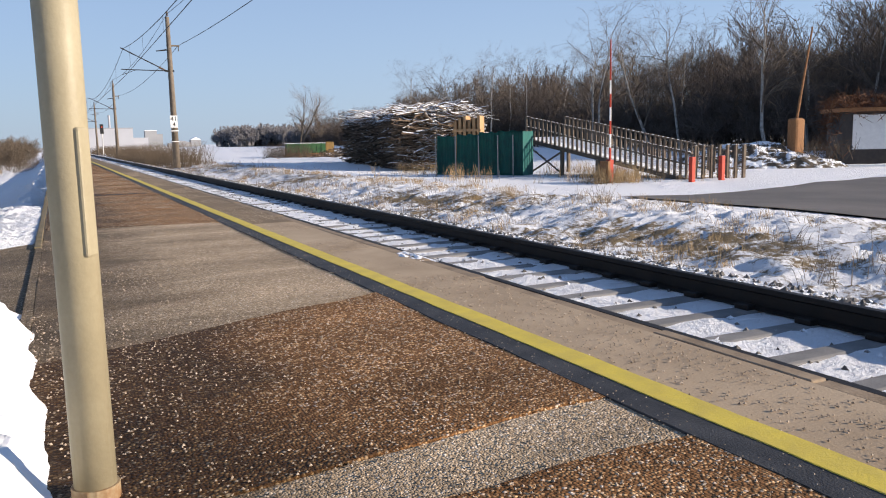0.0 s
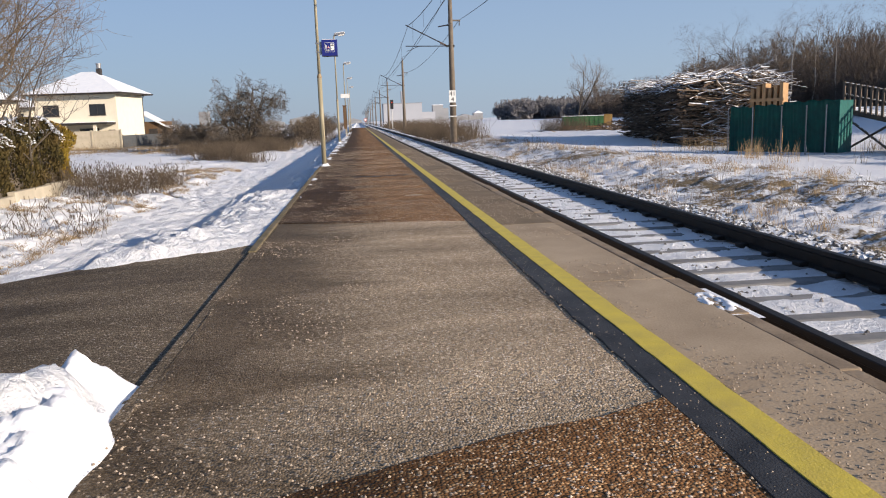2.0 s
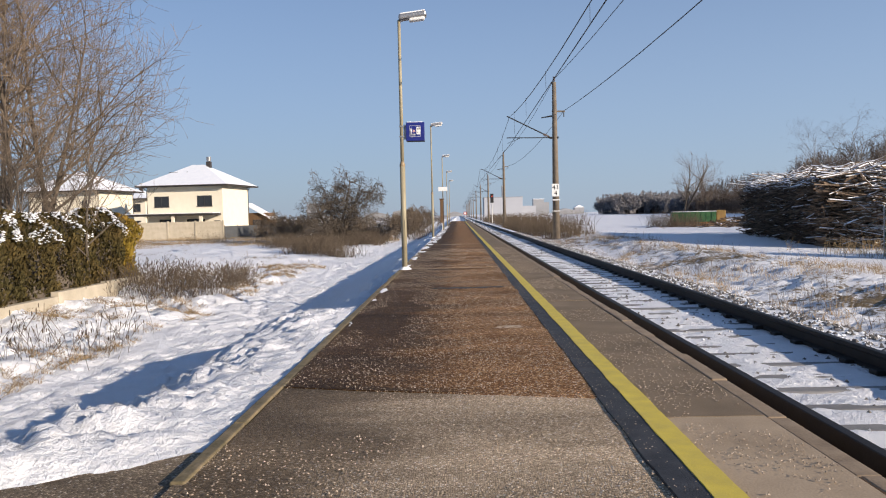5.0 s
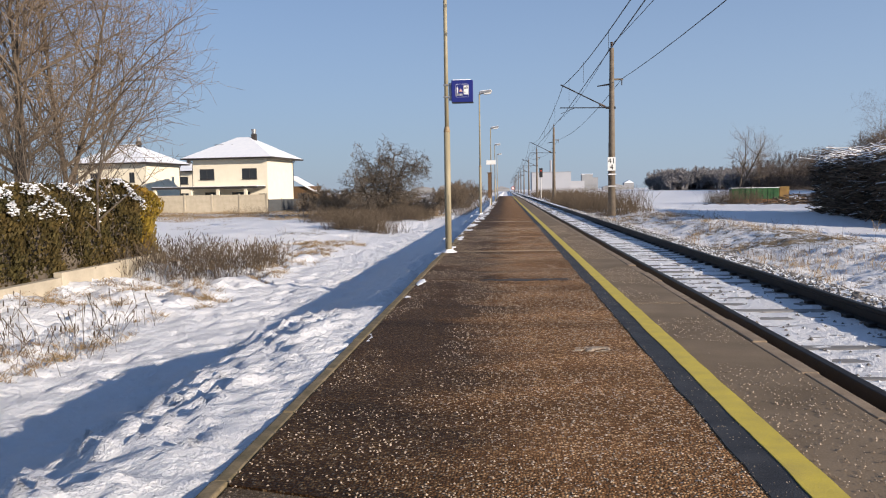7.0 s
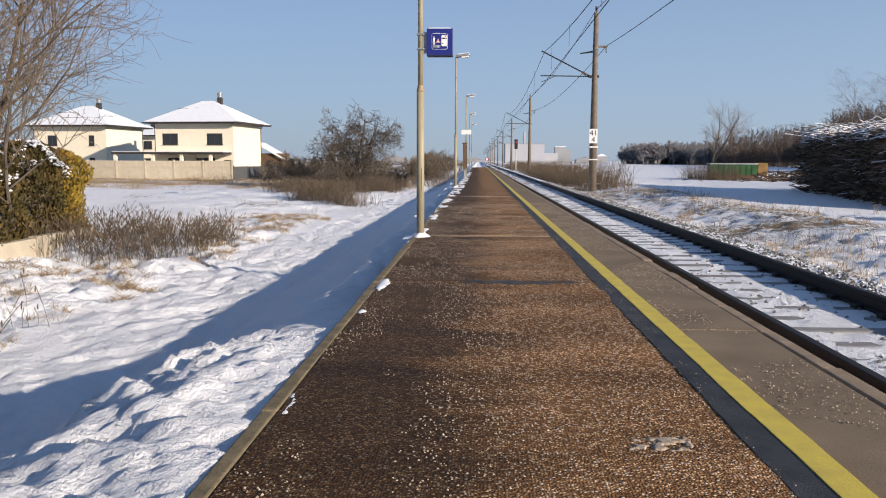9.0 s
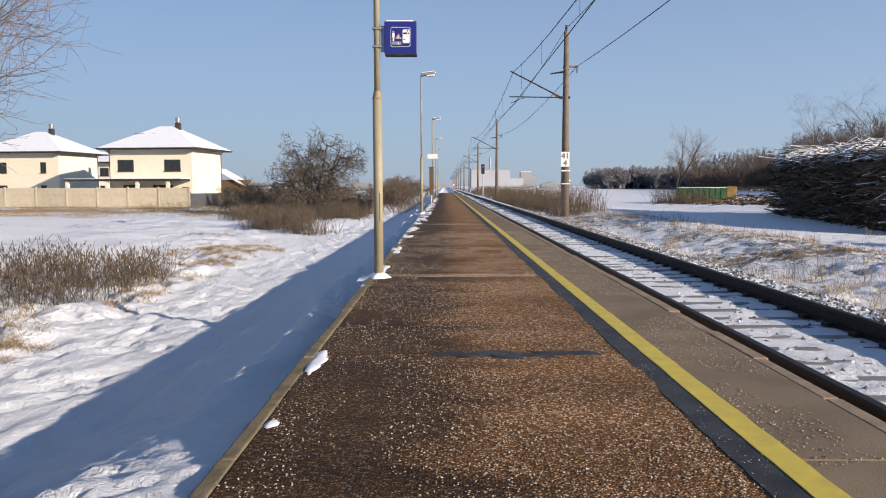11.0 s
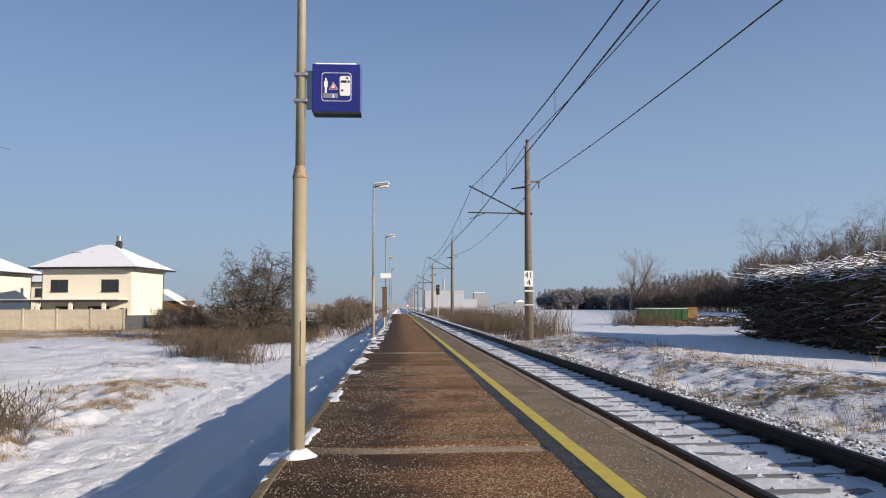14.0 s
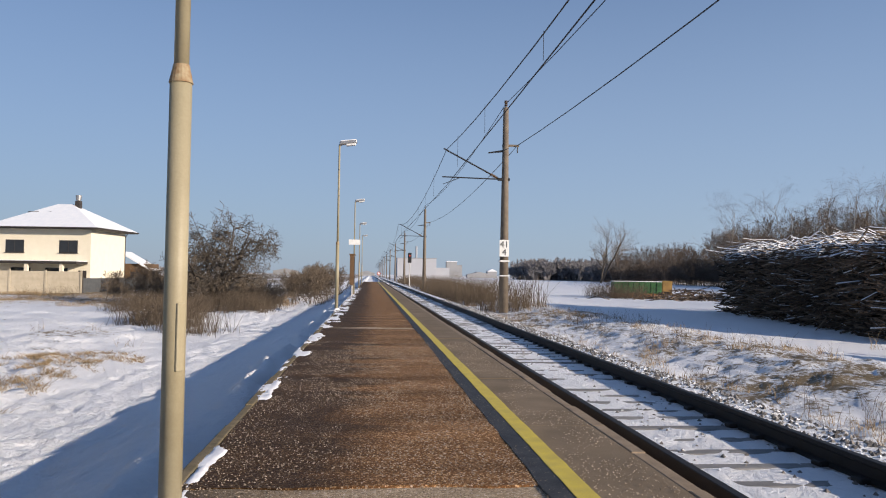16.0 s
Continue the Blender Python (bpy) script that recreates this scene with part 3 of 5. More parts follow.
def ragged_strip(name, x0, x1, wob0, wob1, z, mat, seed):
    """A long painted or poured strip with uneven edges."""
    ys = np.r_[np.arange(-10, 45, 0.06), np.arange(45, 150.1, 1.0)]
    a = x0 + wob0 * (fbm(ys * 3.1, ys * 0 + seed, 4, seed) - 0.5) * 2
    b = x1 + wob1 * (fbm(ys * 4.3, ys * 0 + seed + 5, 4, seed + 3) - 0.5) * 2
    n = len(ys)
    v = np.concatenate([np.stack([c, ys, ys * 0 + h], 1) for c, h in ((a - 0.004, z - 0.012), (a, z), (b, z), (b + 0.004, z - 0.012))])
    k = np.arange(n - 1)
    f = np.concatenate([np.stack([k + m * n, k + m * n + n, k + m * n + n + 1, k + m * n + 1], 1) for m in range(3)])
    return mesh_from(name, v, f, mat)


part("tar_bed", boxed(1.07, 1.37, -10, 150, -0.06, -0.002), SLAB_DAMP, platform)
part("tar_strip", ragged_strip("tar_strip", 1.066, 1.27, 0.014, 0.0, 0.008, TAR, 3), None, platform, "black tar strip along the safety line")
part("safety_line", ragged_strip("safety_line", 1.217, 1.352, 0.007, 0.007, 0.012, YELLOW, 8), None, platform, "worn yellow painted safety line")
y = -10.0
rng = random.Random(5)
while y < 60:
    step = 3.0
    part("slab", boxed(1.352, 1.918 + rng.uniform(-0.008, 0.008), y + 0.004, y + step - 0.004, -0.10, rng.uniform(-0.003, 0.003)), SLAB if y < 11 else SLAB_DAMP, platform)
    y += step
part("slab", boxed(1.352, 1.918, 60, 150, -0.10, 0), SLAB_DAMP, platform)
y = -10.0
while y < 150:
    step = 1.0 if y < 60 else 15.0
    me = boxed(1.934 + rng.uniform(-0.006, 0.006), EDGE_R + rng.uniform(-0.012, 0.012), y + 0.004, y + step - 0.004, -0.9, rng.uniform(-0.012, 0.002), bevel=0.012)
    part("edge_stone", me, EDGE, platform)
    y += step
y = -10.0
while y < 150:
    step = 1.0 if y < 50 else 10.0
    if not -5 < y + 0.5 < 10.2:
        part("kerb", boxed(EDGE_L + rng.uniform(-0.008, 0.008), EDGE_L + 0.075, y + 0.003, y + step - 0.003, -0.5, rng.uniform(0.004, 0.016), bevel=0.010), MOSS, platform)
    y += step
part("kerb", boxed(EDGE_L + 0.02, EDGE_L + 0.082, -5.0, 11.0, -0.5, -0.004), DAMP, platform)

# side path
PX, share = np.meshgrid(np.linspace(-1.10, -8.5, 40), np.linspace(0, 1, 16))
PY = path_near(PX) - 0.4 + share * (path_far(PX) - path_near(PX) + 0.8)
PZ = path_level(PX) + 0.012 * (fbm(PX, PY, 3, 4) - 0.5)
i = np.arange(PX.size).reshape(PX.shape)
side = new("side_path", mesh_from("side_path", np.stack([PX, PY, PZ], -1).reshape(-1, 3), np.stack([i[:-1, :-1], i[1:, :-1], i[1:, 1:], i[:-1, 1:]], -1).reshape(-1, 4), DAMP, True))
tagged(side, "damp dark asphalt path cleared between snow heaps", "path", kind="structure")

# ---- track ----
TRACK_X, WIRE_X, RAIL_TOP = 3.25, 3.42, -0.155
track = thing("railway_track", "single railway track with black rails and snowy concrete sleepers", "railway track", kind="structure")
profile = [(-0.036, 0), (-0.030, 0.006), (0.030, 0.006), (0.036, 0), (0.036, -0.035), (0.010, -0.050), (0.010, -0.140), (0.065, -0.158), (0.065, -0.172), (-0.065, -0.172), (-0.065, -0.158), (-0.010, -0.140), (-0.010, -0.050), (-0.036, -0.035)]
for sign in (-1, 1):
    part("rail", prism([(TRACK_X + sign * 0.778 + px, RAIL_TOP - 0.006 + pz) for px, pz in profile], -80, 1500), RAIL, track, "dark rusted steel rail")
sleeper_mesh = to_mesh("sleeper", boxed(-1.19, 1.19, -0.10, 0.10, -0.16, 0.0, bevel=0.03), SLEEPER)
clip_bm = bmesh.new()
for sx in (-1, 1):
    for off in (-0.105, 0.105):
        box(clip_bm, sx * 0.778 + off - 0.045, sx * 0.778 + off + 0.045, -0.07, 0.07, -0.005, 0.045, bevel=0.012)
clip_mesh = to_mesh("rail_clip", clip_bm, RAIL)
for k in range(200):
    s = new("sleeper", sleeper_mesh)
    s.matrix_basis = pose(TRACK_X, -6 + 0.56 * k, -0.331 + rng.uniform(-0.008, 0.006), 0, 0, rng.uniform(-0.4, 0.4))
    s.parent = track
    if k < 90:
        c = new("rail_clip", clip_mesh)
        c.parent = s
far_bm = bmesh.new()
for k in range(260):
    box(far_bm, TRACK_X - 1.19, TRACK_X + 1.19, 106 + 0.56 * k - 0.1, 106 + 0.56 * k + 0.1, -0.42, -0.331)
tagged(part("far_sleepers", far_bm, SLEEPER, track), kind="stuff")


# ---- overhead line ----
def catenary_mast(at, tall, plate):
    m = thing("catenary_mast", "weathered overhead line mast" + (" with white kilometre plate" if plate else " beside the snowy track"), "catenary mast", at, group="overhead line masts")
    body = bmesh.new()
    bmesh.ops.create_cone(body, cap_ends=True, segments=10, radius1=0.24, radius2=0.13, depth=tall, matrix=Matrix.Translation((0, 0, tall / 2)))
    part("shaft", body, MAST, m, smooth_shade=True)
    part("top_pin", rodded((0, 0, tall), (0, 0, tall + 0.35), 0.035), BLACK, m)
    ins = bmesh.new()
    for k in range(4):
        rod(ins, (0, 0, tall + 0.10 + k * 0.07), (0, 0, tall + 0.13 + k * 0.07), 0.085)
    part("insulator", ins, BROWN_BOARD, m)
    zc, reach = 6.45, 6.44 - WIRE_X
    part("registration_arm", rodded((-0.35, 0, zc), (-reach - 0.05, 0, zc + 0.05), 0.03), BLACK, m)
    part("cantilever", rodded((-0.25, 0, zc), (-reach, 0, zc + 1.42), 0.038), BLACK, m)
    part("steady_arm", rodded((-reach + 0.9, 0, zc + 0.05), (-reach, 0, zc - 0.30), 0.015), BLACK, m)
    part("post_bracket", boxed(-0.35, 0.22, -0.12, 0.12, zc - 0.07, zc + 0.05), BLACK, m)
    ins2 = bmesh.new()
    for k in range(5):
        rod(ins2, (-0.40 - 0.07 * k, 0, zc + 0.055 + 0.036 * k), (-0.44 - 0.07 * k, 0, zc + 0.075 + 0.036 * k), 0.08)
    part("insulator", ins2, BROWN_BOARD, m)
    part("feeder_bracket", boxed(-0.16, 0.66, -0.05, 0.05, 8.05, 8.15), MAST, m)
    part("feeder_drop", rodded((0.59, 0, 8.1), (0.59, 0, 7.75), 0.03), BLACK, m)
    part("side_insulator", rodded((-0.16, 0, 7.82), (-0.85, 0, 7.72), 0.055, 0.03), BLACK, m)
    if plate:
        p = part("kilometre_plate", boxed(-0.27, 0.19, -0.27, -0.25, 2.70, 3.50), WHITE, m, "white enamel plate lettered 41 4")
        for text, z in (("41", 3.14), ("4", 2.76)):
            fc = bpy.data.curves.new("plate_text", "FONT")
            fc.body, fc.size, fc.align_x, fc.extrude = text, 0.43, "CENTER", 0.003
            tmp = bpy.data.objects.new("tmp", fc)
            me = bpy.data.meshes.new_from_object(tmp)
            bpy.data.objects.remove(tmp)
            me.materials.clear()
            me.materials.append(BLACK)
            me.transform(pose(-0.04, -0.276, z, 90))
            part("number", me, None, p)
        part("plate_strap", boxed(-0.235, 0.235, -0.24, 0.235, 2.45, 2.52), WHITE, m)
        part("plate_strap", boxed(-0.235, 0.235, -0.24, 0.235, 1.75, 1.80), WHITE, m)
    return m


MASTS = [1.0 + 56.2 * k for k in range(-1, 12)]
MASTS[0], MASTS[1], MASTS[2] = -62.0, -6.0, 56.85
plain = catenary_mast((6.44, MASTS[3], -0.55), 9.75, False)
catenary_mast((6.44, 56.85, -0.50), 9.95, True)
for k, my in enumerate(MASTS):
    if k not in (2, 3):
        copy_thing(plain, pose(6.44, my, -0.55))


def wire(name, points_of, label, r):
    cu = bpy.data.curves.new(name, "CURVE")
    cu.dimensions, cu.bevel_depth, cu.bevel_resolution = "3D", r, 1
    for a, b in zip(MASTS[:-1], MASTS[1:]):
        sp = cu.splines.new("POLY")
        pts = points_of(a, b)
        sp.points.add(len(pts) - 1)
        for s, p in zip(sp.points, pts):
            s.co = (*p, 1)
    cu.materials.append(WIRE)
    return tagged(new(name, cu), label, "overhead wire")


def sagging(x0, z0, sag, zig=0.0):
    def points(a, b):
        flip = 1 if round((a - 1) / 56.2) % 2 else -1
        out = []
        for k in range(13):
            f = k / 12
            out.append((x0 + zig * flip * (1 - 2 * f), a + (b - a) * f, z0 - sag * 4 * f * (1 - f)))
        return out
    return points


wire("messenger_wire", sagging(WIRE_X, 7.32, 1.2, 0.15), "black messenger wire sagging above the track", 0.016)
wire("contact_wire", sagging(WIRE_X, 5.62, 0.0, 0.2), "black contact wire above the track", 0.016)
wire("earth_wire", sagging(6.44, 9.65, 0.8), "black earth wire along the mast tops", 0.016)
wire("feeder_wire", sagging(7.03, 7.62, 0.7), "black feeder wire on the mast brackets", 0.017)
drop_bm = bmesh.new()
for a, b in zip(MASTS[:-5], MASTS[1:]):
    for f in (0.1, 0.22, 0.35, 0.5, 0.65, 0.78, 0.9):
        rod(drop_bm, (WIRE_X, a + (b - a) * f, 5.62), (WIRE_X, a + (b - a) * f, 7.32 - 4.8 * f * (1 - f)), 0.006, sides=4)
tagged(new("droppers", to_mesh("droppers", drop_bm, WIRE)), "thin dropper wires between messenger and contact wire", "overhead wire", kind="stuff")


# ---- platform lamps ----
def lamp_post(at, group="platform lamps", label="cream painted steel lamp post with grey luminaire on the platform edge", top=5.72):
    m = thing("street_lamp", label, "street lamp", at, group=group)
    part("foot", rodded((0, 0, -0.3), (0, 0, 0.05), 0.068, sides=16), STAINED, m, "stained foot")
    part("lower_pole", rodded((0, 0, 0), (0, 0, 2.28), 0.060, 0.058, sides=24), POLE, m, smooth_shade=True)
    part("collar", rodded((0, 0, 2.26), (0, 0, 2.36), 0.064, 0.042, sides=20), STAINED, m, "rust-stained collar")
    part("upper_pole", rodded((0, 0, 2.30), (0, 0, top), 0.040, 0.032, sides=20), POLE, m, smooth_shade=True)
    hatch = part("hatch", boxed(0.040, 0.0625, -0.036, 0.016, 0.73, 1.09, bevel=0.007), POLE, m, "inspection hatch")
    hatch.data.transform(pose(0, 0, 0, 0, 0, -35))
    arm = part("arm", rodded((0, 0, top - 0.04), (0.14, 0, top + 0.02), 0.028), ZINC, m)
    head = bmesh.new()
    box(head, 0.0, 0.60, -0.13, 0.13, top - 0.02, top + 0.10, bevel=0.035)
    for v in head.verts:
        v.co.z += 0.12 * v.co.x
    part("housing", head, ZINC, m, "grey luminaire housing")
    glass = boxed(0.22, 0.56, -0.10, 0.10, top - 0.08, top + 0.01, bevel=0.03)
    for v in glass.verts:
        v.co.z += 0.12 * v.co.x
    part("diffuser", glass, WHITE, m)
    cap = boxed(0.03, 0.57, -0.11, 0.11, top + 0.095, top + 0.12, bevel=0.01)
    for v in cap.verts:
        v.co.z += 0.12 * v.co.x
    part("snow_cap", cap, SNOW, m)
    return m


lamp0 = lamp_post((-0.80, 3.26, 0))
lamp_post((-1.0, 23.7, 0), top=5.42)
for lx, ly in ((-1.12, 46.6), (-1.0, 68.0), (-1.0, 90.0), (-1.0, 112.0)):
    copy_thing(lamp0, pose(lx, ly, 0))


def flat(outline, y, depth=0.002):
    """A thin plate facing -y, from its outline in x and z."""
    return prism(outline, y, y + depth)


def round_rect(x0, x1, z0, z1, r, n=5):
    out = []
    for cx, cz, a0 in ((x1 - r, z1 - r, 0), (x0 + r, z1 - r, 90), (x0 + r, z0 + r, 180), (x1 - r, z0 + r, 270)):
        out += [(cx + r * math.cos(radians(a0 + 90 * k / n)), cz + r * math.sin(radians(a0 + 90 * k / n))) for k in range(n + 1)]
    return out


sign = thing("platform_sign", "blue box sign with white train and red warning triangle pictogram", "sign", (-1.0, 23.7, 2.80))
part("box", boxed(0.10, 0.50, -0.065, 0.065, 0, 0.405, bevel=0.006), BLUE, sign)
part("rim", boxed(0.11, 0.502, -0.072, 0.072, -0.012, 0.004), BLACK, sign)
part("bracket", boxed(0.05, 0.105, -0.02, 0.02, 0.04, 0.36), ZINC, sign)
for z in (0.09, 0.31):
    part("clamp", boxed(-0.052, 0.06, -0.05, 0.05, z, z + 0.028, bevel=0.006), ZINC, sign)
part("snow_cap", boxed(0.12, 0.46, -0.055, 0.055, 0.403, 0.418, bevel=0.006), SNOW, sign)
frame_part = part("panel", flat(round_rect(0.178, 0.422, 0.092, 0.332, 0.025), -0.068), WHITE, sign, "white outlined pictogram")
part("field", flat(round_rect(0.183, 0.417, 0.097, 0.327, 0.021), -0.0695), BLUE, frame_part)
part("train_shape", flat(round_rect(0.327, 0.413, 0.138, 0.303, 0.015), -0.0715), WHITE, frame_part)
part("train_window", flat(round_rect(0.335, 0.384, 0.246, 0.266, 0.004), -0.0735), BLACK, frame_part)
part("train_window", flat(round_rect(0.392, 0.408, 0.246, 0.266, 0.004), -0.0735), BLACK, frame_part)
part("train_light", flat(round_rect(0.380, 0.398, 0.277, 0.295, 0.008), -0.0735), BLACK, frame_part)
part("train_light", flat(round_rect(0.338, 0.356, 0.172, 0.190, 0.008), -0.0735), BLACK, frame_part)
part("triangle", flat([(0.237, 0.190), (0.311, 0.190), (0.274, 0.254)], -0.0715), WHITE, frame_part)
part("triangle", flat([(0.243, 0.194), (0.305, 0.194), (0.274, 0.247)], -0.0735), RED, frame_part)
part("triangle", flat([(0.258, 0.203), (0.290, 0.203), (0.274, 0.231)], -0.0755), WHITE, frame_part)
part("upright_shape", flat(round_rect(0.198, 0.228, 0.205, 0.265, 0.010), -0.0715), WHITE, frame_part)
part("upright_shape", flat(round_rect(0.204, 0.222, 0.160, 0.206, 0.003), -0.0715), WHITE, frame_part)
part("upright_shape", flat(round_rect(0.205, 0.221, 0.269, 0.285, 0.0075), -0.0715), WHITE, frame_part)
part("platform_bar", flat(round_rect(0.190, 0.312, 0.118, 0.156, 0.002), -0.0715), ZINC, frame_part)
part("platform_bar", flat(round_rect(0.268, 0.280, 0.118, 0.154, 0.002), -0.0735), WHITE, frame_part)

board = thing("timetable_board", "brown wooden timetable board on steel legs", "notice board", (-1.0, 63.5, 0))
part("cabinet", boxed(-0.12, 0.10, -0.5, 0.9, 0.62, 2.30, bevel=0.01), BROWN_BOARD, board)
part("front_frame", boxed(0.10, 0.13, -0.45, 0.85, 0.70, 2.22), EAVES, board)
part("roof_cap", boxed(-0.16, 0.16, -0.55, 0.95, 2.30, 2.36), BROWN_BOARD, board)
for yy in (-0.42, 0.80):
    part("leg", rodded((0, yy, -0.1), (0, yy, 0.66), 0.03), ZINC, board)
plate3 = thing("small_sign", "small white sign plate on a lamp post", "sign", (-1.0, 68.0, 3.05))
part("plate", boxed(-0.34, 0.36, -0.07, -0.055, 0, 0.32, bevel=0.004), WHITE, plate3)
part("clamp", boxed(-0.05, 0.05, -0.06, 0.05, 0.14, 0.18), ZINC, plate3)


# ---- houses and fences beyond the field ----
def hip_roof(x0, x1, y0, y1, z, rise, over, ridge):
    """A hip roof with its overhang; the ridge runs along x, ridge metres long."""
    bm = bmesh.new()
    cx, cy = (x0 + x1) / 2, (y0 + y1) / 2
    low = [bm.verts.new(c) for c in ((x0 - over, y0 - over, z), (x1 + over, y0 - over, z), (x1 + over, y1 + over, z), (x0 - over, y1 + over, z))]
    a, b = bm.verts.new((cx - ridge / 2, cy, z + rise)), bm.verts.new((cx + ridge / 2, cy, z + rise))
    bm.faces.new((low[0], low[1], b, a)), bm.faces.new((low[1], low[2], b))
    bm.faces.new((low[2], low[3], a, b)), bm.faces.new((low[3], low[0], a)), bm.faces.new(low[::-1])
    return bm


def window_in(parent, x0, x1, z0, z1, y, sill=True):
    """A window in a wall that faces -y, at depth y."""
    w = part("window", boxed(x0, x1, y - 0.02, y + 0.05, z0, z1), EAVES, parent, "dark framed window")
    mid = (x0 + x1) / 2
    for a, b in ((x0 + 0.07, mid - 0.04), (mid + 0.04, x1 - 0.07)):
        part("pane", boxed(a, b, y - 0.035, y - 0.01, z0 + 0.07, z1 - 0.07), PANE, w)
    if sill:
        part("sill", boxed(x0 - 0.08, x1 + 0.08, y - 0.12, y, z0 - 0.06, z0 - 0.003), EAVES, w)


def house(at, rz, wide, deep, label, veranda=True, windows=((0.95, 3.0), (6.9, 8.95)), eave=6.6, rise=2.95, side_windows=False):
    """A cream two-storey house; its front runs along x from 0 to wide and faces -y."""
    h = thing("house", label, "house", at, rz)
    part("wall", boxed(0, wide, 0, deep, -0.5, eave), PLASTER, h, "cream plastered walls")
    r = part("roof", hip_roof(0, wide, 0, deep, eave + 0.16, rise, 1.12, max(0.5, wide - deep + 0.4)), ROOF, h, "snow-covered hip roof")
    part("fascia", boxed(-1.09, wide + 1.09, -1.09, deep + 1.09, eave - 0.02, eave + 0.158), EAVES, h, "dark eaves")
    part("gutter", rodded((-1.13, -1.15, eave + 0.10), (wide + 1.13, -1.15, eave + 0.10), 0.07), EAVES, r)
    part("gutter", rodded((wide + 1.15, -1.13, eave + 0.10), (wide + 1.15, deep + 1.13, eave + 0.10), 0.07), EAVES, r)
    for px, py in ((-0.05, -0.06), (wide + 0.06, deep - 0.1)):
        part("downpipe", rodded((px, py, 0), (px, py, eave - 0.4), 0.05), EAVES, h)
        part("downpipe", rodded((px, py, eave - 0.4), (px + (0.5 if px > 1 else -0.5), py - 0.4, eave + 0.05), 0.05), EAVES, h)
    part("chimney", boxed(wide * 0.62, wide * 0.62 + 0.55, deep / 2 - 0.3, deep / 2 + 0.3, eave + rise - 0.6, eave + rise + 0.55), EAVES, h)
    part("chimney_cowl", rodded((wide * 0.62 + 0.27, deep / 2, eave + rise + 0.6), (wide * 0.62 + 0.27, deep / 2, eave + rise + 1.2), 0.28, 0.34, 12), ZINC, h, "round metal chimney cowl")
    for a, b in windows:
        window_in(h, a, b, 3.95, 5.35, 0)
    if veranda:
        v = part("veranda_roof", boxed(-4.6, wide - 0.3, -2.6, -0.003, 2.75, 3.02), EAVES, h, "dark flat veranda roof")
        part("roof_snow", boxed(-4.55, wide - 0.35, -2.5, -0.01, 3.02, 3.08), ROOF, v)
        for px in (-4.4, 0.6, 4.4, 8.2):
            part("post", boxed(px, px + 0.35, -2.45, -2.1, -0.5, 2.75), PLASTER, v)
        for a, b in ((1.6, 3.8), (5.4, 7.9)):
            window_in(h, a, b, 0.1, 2.3, 0, False)
        part("door", boxed(wide - 1.3, wide - 0.4, -0.03, 0.02, 0.0, 2.05), EAVES, h)
    else:
        for a, b in windows:
            window_in(h, a, b, 0.6, 2.3, 0)
    for k in range(3):
        bar = boxed(0, 1.2, -0.03, 0.03, 0, 0.12)
        bar.transform(pose(2.0 + 2.4 * k, deep * 0.28, eave + 0.2 + rise * 0.60, 28, 35 if k == 2 else 0, 20 * k))
        part("snow_guard", bar, EAVES, r)
    return h


house((-41.0, 109.8, -0.9), -6, 10.4, 9.0, "cream two-storey house with snow-covered hip roof and dark veranda")
house((-62.0, 119.0, -0.9), -6, 10.8, 9.5, "cream two-storey neighbouring house behind bare trees", False, ((2.0, 3.4), (8.2, 9.0)))
house((-66.0, 150.0, -0.9), -6, 9.0, 9.0, "cream house between two larger houses", False, ((3.0, 5.4), (6.4, 8.0)), 6.2, 2.0)
shed = thing("garden_shed", "dark wooden shed with a snowy lean-to roof", "shed", (-31.0, 121.0, -0.9))
part("wall", boxed(0, 3.4, 0, 4, 0, 3.0), BROWN_BOARD, shed)
rf = boxed(-0.4, 4.4, -0.5, 4.5, 0, 0.18)
rf.transform(pose(0, 0, 4.2, 0, 30, 0))
part("roof", rf, ROOF, shed)
part("door", boxed(1.0, 2.2, -0.04, 0.0, 0, 2.0), EAVES, shed)

fence = thing("concrete_fence", "sand-coloured precast concrete garden fence with posts", "fence", (-25.6, 91.8, -0.95), 182)
panel_me = to_mesh("fence_panel", boxed(0.07, 2.93, -0.03, 0.03, 0, 2.02, bevel=0.01), CONCRETE)
post_me = to_mesh("fence_post", boxed(-0.08, 0.08, -0.08, 0.08, 0, 2.12, bevel=0.01), CONCRETE)
for k in range(14):
    for nm, me in (("panel", panel_me), ("post", post_me)):
        o = new(nm, me)
        o.parent = fence
        o.matrix_basis = pose(3.0 * k, 0, 0)
mesh_fence = thing("screen_fence", "dark grey screened metal garden fence", "fence", (-25.5, 92.0, -0.95), 72)
sp = to_mesh("screen", boxed(0.03, 2.47, -0.02, 0.02, 0.08, 1.45), DARKFENCE)
pp = to_mesh("screen_post", rodded((0, 0, 0), (0, 0, 1.55), 0.04), EAVES)
for k in range(15):
    for nm, me in (("screen", sp), ("post", pp)):
        o = new(nm, me)
        o.parent = mesh_fence
        o.matrix_basis = pose(2.5 * k, 0, 0)


# ---- branch pile, tarpaulin fence, ramp, crossing ----
def stick_mesh(seed, length, r):
    rg = np.random.default_rng(seed)
    pts, p, d = [], np.array((-length / 2, 0, 0.0)), np.array((1.0, 0, 0))
    for k in range(5):
        pts.append(p.copy())
        d = d + rg.normal(0, 0.12, 3) * (0, 1, 1)
        d /= np.linalg.norm(d)
        p = p + d * length / 4
    segs = [(*pts[k], *pts[k + 1], r * (1 - 0.17 * k), r * (1 - 0.17 * (k + 1))) for k in range(4)]
    return tubes("branch", segs, SNOWY_STICK if seed > 2 else STICK, 5)


